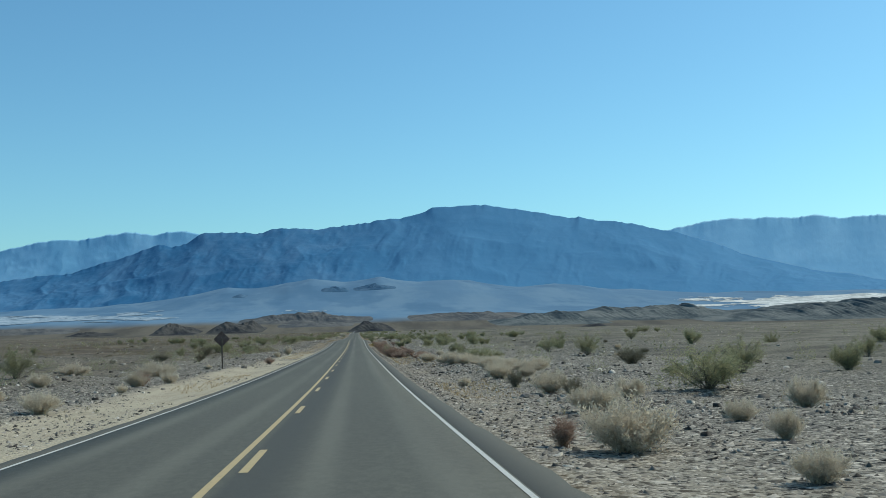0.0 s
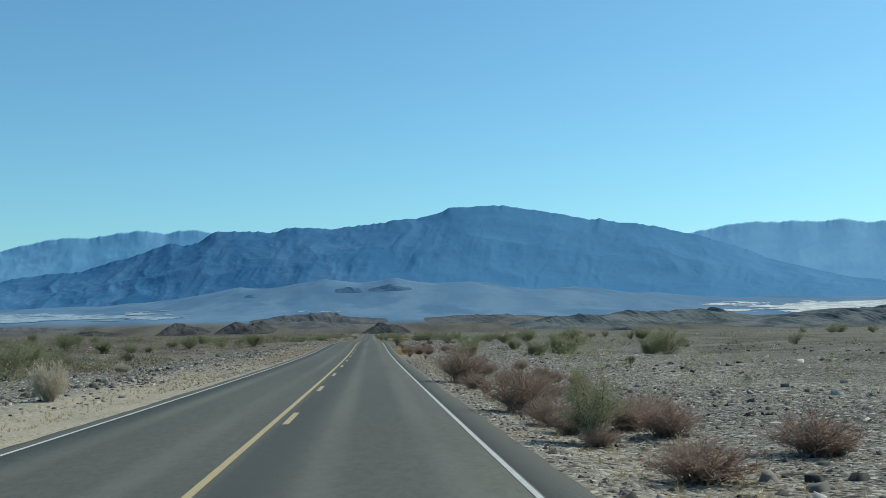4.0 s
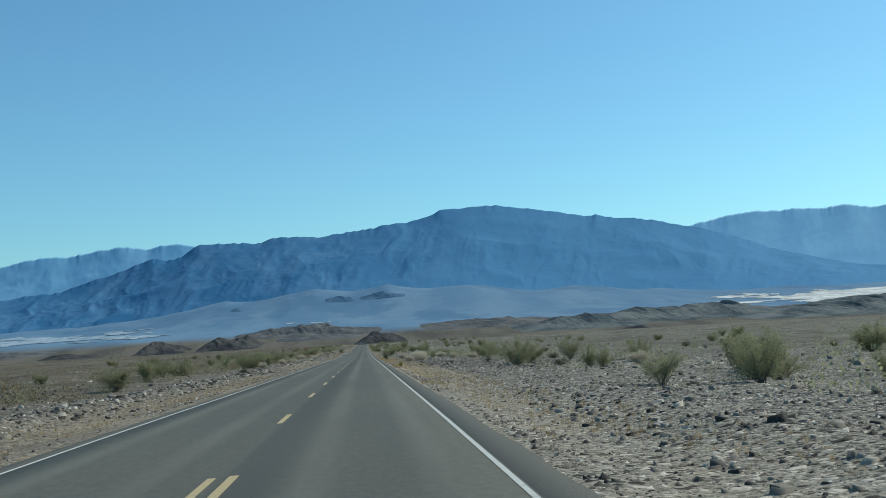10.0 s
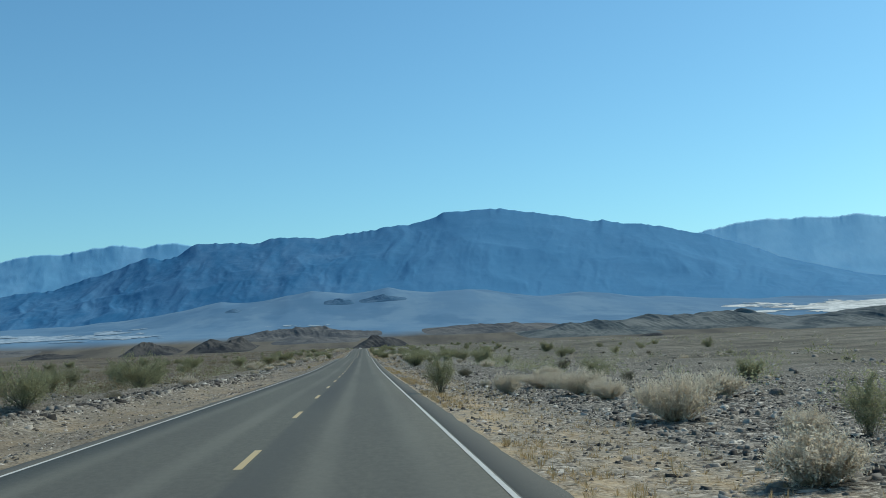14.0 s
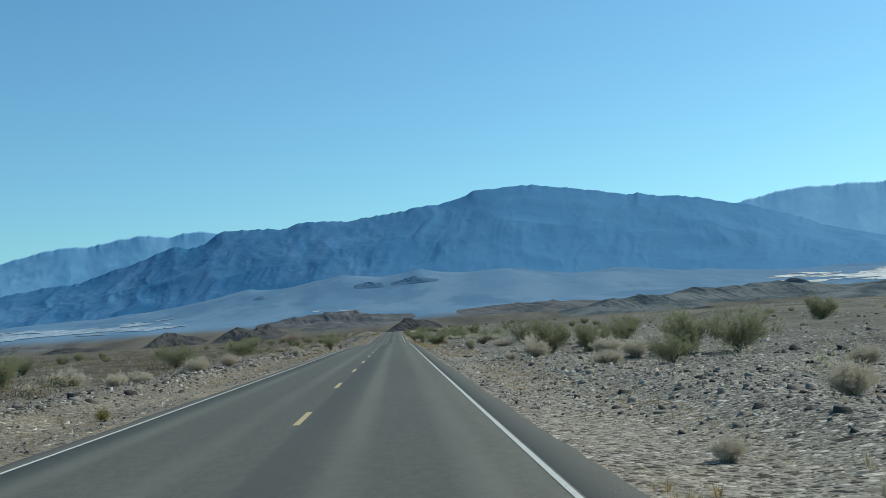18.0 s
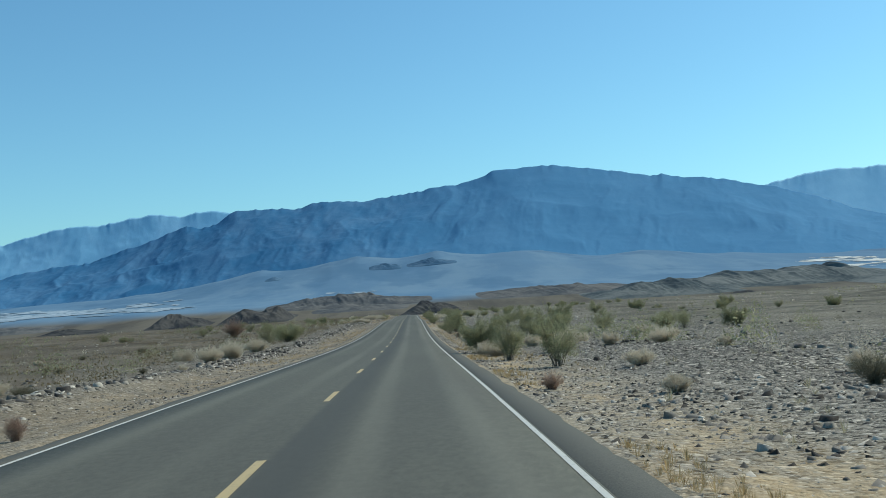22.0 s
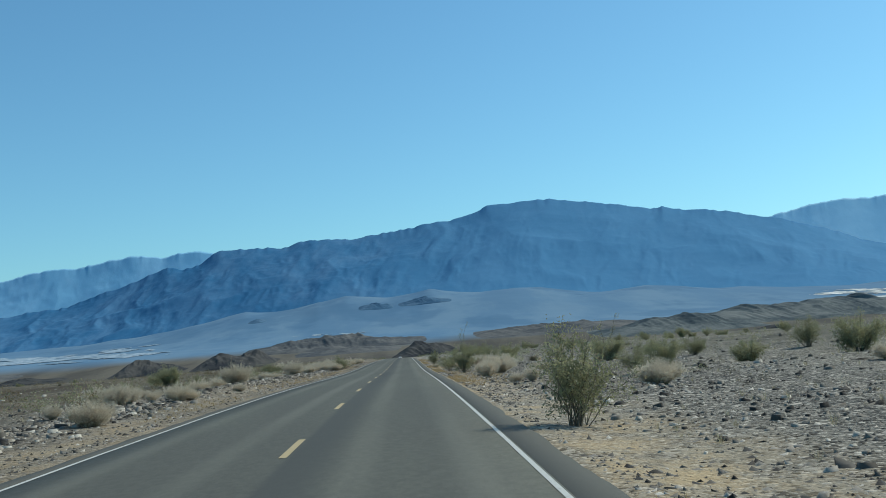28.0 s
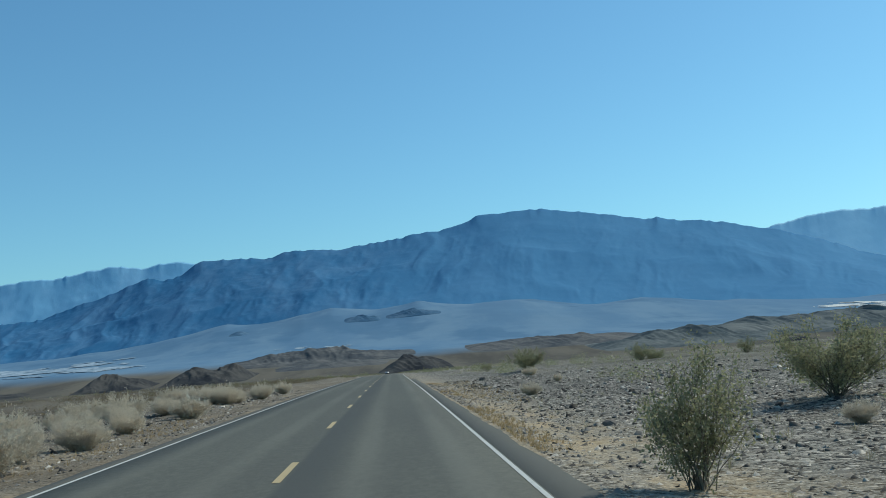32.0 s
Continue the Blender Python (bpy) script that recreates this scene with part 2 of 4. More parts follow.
# tan silt lies on some stretches of the near shoulder and all along the far one
tan = m.ramp(m.axis(0), -1, 1, 0.55, 0.25)
for a0, b0 in ((188, 218), (300, 465), (560, 940)):
    tan = m.math("MAXIMUM", tan, m.math("MULTIPLY", m.ramp(m.axis(1), a0 - 14, a0 + 14), m.ramp(m.axis(1), b0 - 14, b0 + 14, 1, 0)))
sandy = m.math("MULTIPLY", m.math("MULTIPLY", m.ramp(m.axis(0), -8.0, -6.2), m.ramp(m.axis(0), -1, 0, 1, 0)), m.math("MULTIPLY", m.ramp(m.axis(1), 110, 190, 1, 0), m.ramp(m.noise(0.8, 5, 0.7, (1, 0.3, 1)), 0.3, 0.6, 0.45, 0.9)))
col = m.mix(m.math("MULTIPLY", verge, tan), col, m.mix(m.ramp(m.noise(1.1, 4, 0.6, (1, 0.4, 1)), 0.35, 0.65), (0.36, 0.295, 0.20), (0.46, 0.335, 0.185)))
# west of the road, past the sandy stretch, the soil is a darker brown
brown = m.math("MULTIPLY", m.math("MULTIPLY", m.ramp(m.axis(0), -1, 0, 1, 0), m.ramp(m.axis(1), 150, 230)), m.ramp(m.noise(0.35, 5, 0.65, (1, 0.5, 1)), 0.3, 0.65, 0.2, 0.62))
# two spans where the brown is laid on more strongly
brown_span = m.math("MAXIMUM", m.ramp(m.axis(1), 770, 830), m.math("MULTIPLY", m.ramp(m.axis(1), 290, 325), m.ramp(m.axis(1), 370, 410, 1, 0)))
brown = m.math("MULTIPLY", brown, m.math("ADD", m.math("MULTIPLY", brown_span, 0.4), 1.0))
col = m.mix(brown, col, m.mix(m.ramp(fine, 0.3, 0.7), (0.070, 0.056, 0.040), (0.205, 0.168, 0.122)))
col = m.mix(sandy, col, (0.42, 0.365, 0.265))
patch = m.ramp(m.noise(0.03, 5, 0.65, (1, 0.4, 1)), 0.35, 0.65, 0.5, 0.92)
far_off = m.math("MAXIMUM", m.math("MAXIMUM", m.ramp(m.axis(1), 950, 1500), m.ramp(side, 11, 34, 0, 1.0)), m.ramp(m.axis(0), -18, -8.5, 1, 0))
streaks = m.noise(0.16, 6, 0.7, (0.35, 1, 1))
plain = m.mix(m.ramp(streaks, 0.38, 0.66), (0.062, 0.056, 0.040), (0.190, 0.172, 0.128))
rust = m.math("MULTIPLY", m.ramp(m.axis(0), -16, -8.5, 1, 0), m.ramp(m.noise(0.06, 4, 0.6, (0.5, 1, 1)), 0.38, 0.6, 0.45, 0.95))
plain = m.mix(rust, plain, m.mix(m.ramp(streaks, 0.35, 0.65), (0.048, 0.035, 0.023), (0.142, 0.108, 0.073)))
col = m.mix(m.math("MULTIPLY", far_off, patch), col, plain)
h = m.math("ADD", m.math("MULTIPLY", fine, 0.6), m.math("ADD", m.math("ADD", m.ramp(pebd, 0.1, 0.5, 0.5, 0), m.ramp(pebl, 0.1, 0.45, 0.3, 0)), m.ramp(pebs, 0.1, 0.5, 0.25, 0)))
m.bump(h, 0.8, 0.042)
GROUND = m.done(col)


# ---- ground ----
def land(x, y):
    """Height of the desert surface beside and under the road."""
    x, y = np.asarray(x, float), np.asarray(y, float)
    s = np.abs(x)
    near = ease(1150, 950, y)
    z = dish(y) + road_z(y) * near + np.tan(bank(y)) * x * ease(14, 4.5, s) * near
    z = z - 0.07 * ease(3.72, 3.5, s) - 0.022 - 0.07 * ease(4.0, 5.0, s) + 0.05 * ease(5.2, 7.5, s)
    off = ease(5.0, 8.0, s)
    z = z + off * (0.10 * fbm(x / 1.7, y / 1.7, 3, 3) + 0.36 * fbm(x / 9, y / 12, 3, 5) * ease(6, 16, s))
    # low banks and runnels across the rubble
    z = z + ease(6.2, 11, s) * ease(120, 60, s) * 0.17 * (ridged(x / 15 + 0.3 * fbm(x / 6, y / 9, 2, 8), y / 7.5, 3, 7, 0.5) - 0.7)
    # graded windrow of stones on the far side of the road
    z = z + 0.30 * np.exp(-((x + 7.2 + 0.8 * vnoise(y / 14, 0 * y, 11)) / 0.9) ** 2) * ease(-0.15, 0.2, vnoise(y / 35, 0 * y, 12) + 0.15 * ease(200, 380, y))
    z = z + 0.22 * np.exp(-((x - 7.6 - vnoise(y / 11, 0 * y, 13)) / 1.1) ** 2) * ease(0.0, 0.3, vnoise(y / 30, 0 * y, 14))
    # shallow washes crossing the plain
    wide_off = ease(14, 45, s)
    z = z + wide_off * (0.9 * fbm(x / 60, y / 45, 3, 21) + 0.25 * ridged(x / 22, y / 16, 2, 23))
    return z


def spread(lo, hi, step, grow):
    v, s = [lo], step
    while v[-1] < hi:
        v.append(v[-1] + s)
        s *= grow
    return np.array(v)


side_lines = spread(12.0, 4200.0, 0.5, 1.055)
xl = np.concatenate([-side_lines[::-1], np.arange(-11.6, 11.7, 0.4), side_lines])
yl = np.concatenate([-spread(70, 600, 4, 1.3)[::-1], np.arange(-66, 930, 1.1), spread(930, 5600, 1.1, 1.045)])
GX, GY = np.meshgrid(xl, yl)
ground = tagged(sheet("ground", GX, GY, land(GX, GY), GROUND),
                "stony desert plain of pale sand and grey gravel", "desert ground", kind="structure")

# ---- road ----
ROAD_L, ROAD_R = -3.66, 3.84
ry = np.concatenate([np.arange(-60, 960, 2.0), spread(960, 2300, 3, 1.05)])


def road_surface(x, y, lift=0.0):
    x, y = np.asarray(x, float), np.asarray(y, float)
    near = ease(1150, 950, y)
    return dish(y) + road_z(y) * near + np.tan(bank(y)) * x * near + lift


def strip(name, x0, x1, ys, lift, mat, steps=2, thick=0.0, wob=0.0, seed=0):
    """A ribbon lying on the roadway; thick gives it a skirt on both sides."""
    xs = np.linspace(x0, x1, steps)
    X, Y = np.meshgrid(xs, ys)
    if wob:
        X[:, 0 if x0 < 0 else -1] += wob * fbm(ys / 1.6, ys * 0 + 9, 4, seed, 0.75)
    Z = road_surface(X, Y, lift)
    if thick:
        X = np.concatenate([X[:, :1] - 0.05, X, X[:, -1:] + 0.05], 1)
        Y = np.concatenate([Y[:, :1], Y, Y[:, -1:]], 1)
        Z = np.concatenate([Z[:, :1] - thick, Z, Z[:, -1:] - thick], 1)
    return mesh_of(name, np.stack([X.ravel(), Y.ravel(), Z.ravel()], 1), grid_faces(*X.shape), mat, False)


rye = np.arange(-60, 960, 0.5)
road = tagged(new("road", strip("road", -3.39, 3.36, ry, 0.0, ASPHALT, 9, 0.12)),
              "straight two-lane grey asphalt road with pale wheel tracks", "road", kind="structure")
for nm, a0, b0 in (("road_edge", 3.36, ROAD_R), ("road_edge", ROAD_L, -3.39)):
    part(nm, strip(nm, a0, b0, rye, -0.002, ASPHALT_EDGE, 3, 0.05, 0.07, 31), road, "crumbling dark asphalt margin")
part("edge_line", strip("edge_line", 3.266, 3.335, ry, 0.005, WHITE, 2, 0.0), road, "solid white edge line")
part("edge_line", strip("edge_line", -3.372, -3.302, ry, 0.005, WHITE, 2, 0.0), road, "solid white edge line")
SOLID_END = 272.6
part("centre_line", strip("centre_line", -0.125, -0.02, np.linspace(-60, SOLID_END, 167), 0.005, YELLOW), road, "solid yellow centre line")
DASH_0, DASH_STEP = 4.55, 12.19
for k in range(-5, 130):
    top = DASH_0 + k * DASH_STEP
    mid_x = 0.18 if top < SOLID_END + 2 else 0.0
    ys = np.linspace(top - 3.05, top, 4)
    part("centre_dash", strip("centre_dash", mid_x - 0.06, mid_x + 0.06, ys, 0.005, YELLOW), road)

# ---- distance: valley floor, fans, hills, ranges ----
def rock_mat(name, dark, light, scale, streak=(1, 1, 1), bump=8.0, east_haze=None, band=(0.39, 0.61)):
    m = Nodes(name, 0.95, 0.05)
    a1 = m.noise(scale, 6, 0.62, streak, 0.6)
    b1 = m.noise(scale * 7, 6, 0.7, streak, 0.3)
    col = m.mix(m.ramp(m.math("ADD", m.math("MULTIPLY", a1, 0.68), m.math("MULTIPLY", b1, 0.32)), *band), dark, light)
    if east_haze:
        # blue haze put into the rock colour, stronger eastward
        col = m.mix(m.ramp(m.axis(0), -300, 380, 0.0, 0.7), col, east_haze)
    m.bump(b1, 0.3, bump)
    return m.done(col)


# the ranges' blue is distance haze, painted into their base colours
MOUNTAIN = rock_mat("hazed_mountain_rock", (0.032, 0.137, 0.272), (0.080, 0.198, 0.340), 0.0055, (1, 0.45, 0.8), 2, (0.090, 0.252, 0.425), (0.36, 0.66))
FAR_LEFT = rock_mat("hazed_rock", (0.190, 0.425, 0.62), (0.235, 0.465, 0.655), 0.006, (1, 0.3, 0.7), 2)
FAR_RIGHT = rock_mat("hazed_rock_pale", (0.270, 0.525, 0.72), (0.315, 0.565, 0.75), 0.006, (1, 0.3, 0.7), 2)
m = Nodes("fan_gravel_hazed", 0.95, 0.05)
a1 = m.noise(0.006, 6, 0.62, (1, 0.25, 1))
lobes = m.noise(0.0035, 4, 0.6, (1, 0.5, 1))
# gravel tones with bluish aerial haze mixed in
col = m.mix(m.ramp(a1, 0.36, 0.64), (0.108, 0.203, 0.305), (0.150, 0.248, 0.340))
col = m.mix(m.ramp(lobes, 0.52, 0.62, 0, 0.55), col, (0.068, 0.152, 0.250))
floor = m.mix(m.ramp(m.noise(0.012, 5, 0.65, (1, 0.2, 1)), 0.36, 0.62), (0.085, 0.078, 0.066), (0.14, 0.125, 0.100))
# brown floor gives way to the haze-tinted gravel farther off
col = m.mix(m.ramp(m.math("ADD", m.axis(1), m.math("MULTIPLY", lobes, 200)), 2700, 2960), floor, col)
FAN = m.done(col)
HILL = rock_mat("hill_clay", (0.028, 0.031, 0.036), (0.082, 0.079, 0.074), 0.014, (1, 1, 0.5), 1.5)
# clay made paler and bluer to carry haze in its colour
HILL_HAZED = rock_mat("hill_clay_hazed", (0.058, 0.076, 0.084), (0.160, 0.172, 0.165), 0.012, (1, 1, 0.5), 1.5)
HILL_BROWN = rock_mat("hill_clay_brown", (0.066, 0.074, 0.082), (0.145, 0.142, 0.136), 0.012, (1, 1, 3.0), 1.5)
OUTCROP = rock_mat("outcrop_rock", (0.055, 0.125, 0.205), (0.095, 0.170, 0.250), 0.02, (1, 0.5, 1), 2)
SALT = rock_mat("salt_crust", (0.36, 0.38, 0.37), (0.68, 0.69, 0.66), 0.03, (1, 0.4, 1), 1)

MID = 426.0  # distances below are from the middle of the drive
SCALE = 1.015


def foot_el(az):
    """Slope angle at which the fans meet the rock."""
    return np.interp(az, [-0.6, -0.27, -0.17, -0.07, -0.02, 0.1, 0.2, 0.3, 0.6],
                     [0.030, 0.031, 0.042, 0.052, 0.050, 0.051, 0.043, 0.038, 0.032])


def tongue_el(az):
    """How far the tips of the fans reach up into the canyons."""
    return sum(h * np.clip(1 - np.abs(az - c) / w, 0, 1) ** 1.3 for c, h, w in ((-0.046, 0.0075, 0.060), (0.026, 0.0055, 0.040), (0.120, 0.005, 0.060), (-0.13, 0.004, 0.04), (0.21, 0.004, 0.05)))


FOOT = 3500.0
az = np.linspace(-0.95, 1.05, 760)
dd = np.concatenate([np.linspace(1700, 2300, 27), np.linspace(2310, 3170, 100), np.linspace(3185, FOOT + 260, 40)])
AZ, D = np.meshgrid(az, dd)


def fan_z(A, D):
    """Height of the fan surface by azimuth and distance."""
    el = 0.020 * ease(1750, 2600, D) + (foot_el(A) + tongue_el(A) * ease(3100, FOOT + 60, D) ** 1.5 + 0.004 * fbm(A * 14, D / 900, 3, 41) - 0.020) * ease(2450, FOOT, D) ** 1.1
    return D * el - 1.0 + dish(MID + D) * ease(2600, 1800, D) + 3.0 * fbm(A * D / 160, D / 120, 3, 43) * ease(1750, 2200, D)


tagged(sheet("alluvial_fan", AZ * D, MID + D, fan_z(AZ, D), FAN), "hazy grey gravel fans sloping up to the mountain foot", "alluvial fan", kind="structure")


def mountain(name, crest, ridge_d, foot_d, mat, label, seed, rough=1.0, cols=1150, rows=120, low=None, spurs=30.0):
    """A rock range: crest is a list of (azimuth, height) tangents seen from the middle of the drive."""
    a0, h0 = np.array(crest).T
    azs = np.linspace(a0[0], a0[-1], cols)
    top = np.interp(azs, a0, h0)
    k = np.hanning(7)
    top = np.convolve(np.pad(top, 3, mode="edge"), k / k.sum(), "valid") * SCALE
    jag = rough * np.interp(azs, [-0.05, 0.1], [1.0, 0.7]) * (0.0013 * fbm(azs * 60, azs * 0, 4, seed) + 0.0007 * ridged(azs * 130, azs * 0, 2, seed + 9))
    w = np.concatenate([-np.linspace(0.22, 0.03, 5), np.linspace(0, 1, rows)])
    A, W = np.meshgrid(azs, w)
    broad = np.hanning(2 * (cols // 22) + 1)
    calm = np.convolve(np.pad(top, cols // 22, mode="edge"), broad / broad.sum(), "valid")
    T = top[None] + (calm - top)[None] * ease(0.0, 0.3, W) + jag[None] * np.clip(1 - np.abs(W) * 9, 0, 1)
    base = (foot_el(A) if low is None else low + 0 * A) - 0.006
    dist = ridge_d + (foot_d - ridge_d) * np.clip(W, -0.3, 1)
    fall = np.where(W >= 0, (1 - np.clip(W, 0, 1)) ** 1.12, 1 + W * 1.4)
    Z = base * dist * (1 - fall) + T * ridge_d * fall
    # spurs and canyons run down the face, large ones leaning to one side, small ones between them
    lean = 0.55 * W + 0.25 * fbm(A * 11, W * 1.6, 3, seed + 2)
    big = ridged(A * ridge_d / 340 + lean, W * 1.3 + 0.4 * fbm(A * 13 + 7, W * 3, 3, seed + 3), 2, seed + 4, 0.5)
    small = ridged(A * ridge_d / 120 + 2.2 * lean + 0.4 * fbm(A * 40, W * 5, 2, seed + 5), W * 3.2, 4, seed + 6, 0.5)
    # relief lowered eastward to stand in for haze
    side = np.interp(A, [-0.12, 0.10], [1.0, 0.55])
    wc = np.clip(W, 0, 1)
    Z = Z + rough * side * (spurs * (big - 0.4) * wc ** 0.8 + 0.42 * spurs * (small - 0.5) * wc ** 0.5) * (1.04 - wc) ** 0.6 * (W > 0)
    X = A * dist
    ob = sheet(name, X, MID + dist, Z, mat)
    return tagged(ob, label, "mountain range", kind="structure")


MAIN = [(-0.62, 0.020), (-0.50, 0.036), (-0.40, 0.050), (-0.3214, 0.0621), (-0.2915, 0.0638), (-0.2516, 0.0752), (-0.2264, 0.0811), (-0.1986, 0.0927), (-0.1859, 0.0895),
        (-0.1706, 0.0925), (-0.1528, 0.1032), (-0.1219, 0.1035), (-0.0961, 0.1022), (-0.0728, 0.1078), (-0.0468, 0.1049),
        (-0.0207, 0.1073), (0.0056, 0.1102), (0.032, 0.1143), (0.0532, 0.1157), (0.0692, 0.1204), (0.0826, 0.1256),
        (0.112, 0.127), (0.1325, 0.1285), (0.1711, 0.1228), (0.2252, 0.1132), (0.2339, 0.1147),
        (0.2524, 0.1108), (0.2907, 0.1067), (0.3235, 0.0993), (0.34, 0.0965), (0.3729, 0.0869), (0.4059, 0.0756), (0.4392, 0.0682),
        (0.5108, 0.0553), (0.6, 0.044), (0.8, 0.03)]
mountain("mountain_range_main", MAIN, 4200, FOOT, MOUNTAIN, "long dark blue-hazed mountain with a flat-topped summit", 51)
LEFT = [(-0.75, 0.06), (-0.60, 0.078), (-0.45, 0.078), (-0.40, 0.083), (-0.36, 0.086), (-0.3219, 0.094), (-0.302, 0.0979), (-0.2769, 0.0972), (-0.2468, 0.102), (-0.2216, 0.1049), (-0.2012, 0.1016),
        (-0.1885, 0.1041), (-0.1707, 0.1039), (-0.1553, 0.1012), (-0.10, 0.09), (-0.05, 0.07)]
mountain("mountain_range_left", LEFT, 4430, 4050, FAR_LEFT, "pale blue-hazed distant mountain range behind the main one", 61, 1.0, 620, 60, 0.03, 14.0)
RIGHT = [(0.24, 0.06), (0.28, 0.083), (0.3067, 0.093), (0.329, 0.0998), (0.3569, 0.1045), (0.3906, 0.1102), (0.4186, 0.1089), (0.4356, 0.112),
         (0.4637, 0.1096), (0.4922, 0.1121), (0.5136, 0.1092), (0.56, 0.112), (0.65, 0.10), (0.85, 0.09)]
mountain("mountain_range_right", RIGHT, 4340, 3950, FAR_RIGHT, "pale blue-hazed distant mountain range with even crest", 71, 1.1, 620, 60, 0.03, 11.0)


def low_hill(az0, az1, dist, height, depth, mat, label, seed, peaks=3.0, round_off=0.0, gully=0.24):
    """An eroded clay hill with gullied flanks, height in metres."""
    wide = (az1 - az0) * dist
    u = np.linspace(0, 1, int(min(640, max(150, wide / 1.6))))
    w = np.linspace(-1, 1, 70)
    U, W = np.meshgrid(u, w)
    env = np.sin(np.pi * U) ** 0.85 * (0.78 + 0.55 * fbm(U * peaks + seed, 0 * U, 4 if round_off == 0 else 3, seed, 0.4 - 0.5 * round_off))
    body = np.clip(1 - np.sqrt((W + 0.25 * vnoise(U * peaks * 1.6, 0 * U, seed + 3)) ** 2 + round_off ** 2), 0, 1)
    Z = height * env * body ** 0.9 * 1.15
    flank = (1 - W ** 2) * ease(0.02, 0.3, 1 - np.abs(W))
    cut = ridged(U * wide / 34 + 0.9 * W + 0.5 * fbm(U * wide / 90, W, 2, seed + 5), W * 1.1, 4, seed + 1, 0.5)
    Z = Z + height * env * flank * (gully * (cut - 0.55) + 0.20 * fbm(U * wide / 120, W * 1.6, 3, seed + 8))
    Z = Z * ease(0.0, 0.12, 1 - np.abs(W))
    X = (az0 + (az1 - az0) * U) * dist
    Y = MID + dist + W * depth
    far = dist + W * depth
    base = np.where(far > 1760, fan_z(X / far, np.maximum(far, 1760.0)), dish(MID + far)) - 1.0
    ob = sheet("low_hill", X, Y, np.maximum(Z, -2) + base, mat)
    return tagged(ob, label, "hill", group="badland hills")


low_hill(-0.318, -0.262, 2000, 13, 60, HILL, "small dark eroded clay hill with gullies", 78)
low_hill(-0.225, -0.172, 2000, 22, 90, HILL, "small dark eroded clay hill with gullies", 81)
low_hill(-0.163, -0.100, 2050, 29, 110, HILL, "dark flat-topped eroded hill with gullied flanks", 88)
low_hill(-0.010, 0.046, 1900, 21, 90, HILL, "low dark hill beside the far end of the road", 97)
low_hill(-0.128, 0.02, 2350, 22, 120, HILL_BROWN, "low brown ridge across the valley", 103, 5)
low_hill(-0.09, 0.00, 2180, 11, 70, HILL_BROWN, "low brown ridge across the valley", 106, 4)
low_hill(0.150, 0.285, 2120, 25, 120, HILL_HAZED, "grey-green eroded badland ridge with gullies", 111, 3, 0.22, 0.17)
low_hill(0.215, 0.435, 2270, 39, 170, HILL_HAZED, "grey-green eroded badland ridge with gullies", 116, 4, 0.22, 0.17)
low_hill(0.37, 0.85, 2150, 44, 200, HILL_HAZED, "grey-green eroded badland ridge with gullies", 122, 6, 0.22, 0.17)
low_hill(0.055, 0.20, 2350, 14, 150, HILL_BROWN, "low pale brown hill under the fans", 131, 3)
low_hill(0.262, 0.300, 1650, 12, 60, HILL, "small dark mound on the plain", 141, 2)
low_hill(-0.46, -0.30, 2150, 14, 90, HILL_BROWN, "low brown ridge across the valley", 151, 4)


# salt dimmed and blued: the haze over it is in this colour
SALT_HAZED = rock_mat("salt_crust_hazed", (0.17, 0.25, 0.32), (0.36, 0.44, 0.50), 0.03, (1, 0.4, 1), 1)


def salt_flat(az0, az1, d0, d1, seed, thr=-0.1, lift=0.8, mat=SALT, wedge=0.0):
    """Ragged white patches of salt lying on the valley floor."""
    A, D = np.meshgrid(np.linspace(az0, az1, 340), np.linspace(d0, d1, 110))
    u, w = (A - az0) / (az1 - az0), (D - d0) / (d1 - d0)
    keep = fbm(A * 30, D / 90, 6, seed, 0.62) + 0.9 * (np.sin(np.pi * u) * np.sin(np.pi * w)) ** 0.5 - 0.5 - wedge * ease(0.28, 0.0, u) > thr
    Z = fan_z(A, D) + lift
    f = grid_faces(*A.shape)
    f = f[keep.ravel()[f].all(1)]
    ob = new("salt_flat", mesh_of("salt_flat", np.stack([(A * D).ravel(), (MID + D).ravel(), Z.ravel()], 1), f, mat, True))
    return tagged(ob, "bright white salt crust on the valley floor", "salt flat", kind="structure")


for a0, a1, d1, h1, k1 in ((-0.036, -0.006, 3250, 16, 171), (-0.003, 0.044, 3260, 16, 172), (-0.128, -0.112, 3200, 9, 173)):
    low_hill(a0, a1, d1, h1, 45, OUTCROP, "small dark rock outcrop rising from the gravel fan", k1, 2)
salt_flat(0.345, 0.95, 2440, 3160, 161, -0.43, 1.0, wedge=0.38)
salt_flat(-0.46, -0.185, 2360, 3020, 162, 0.05, 1.1, SALT_HAZED)
salt_flat(-0.16, -0.02, 2700, 2800, 163, 0.30, 1.1, SALT_HAZED)

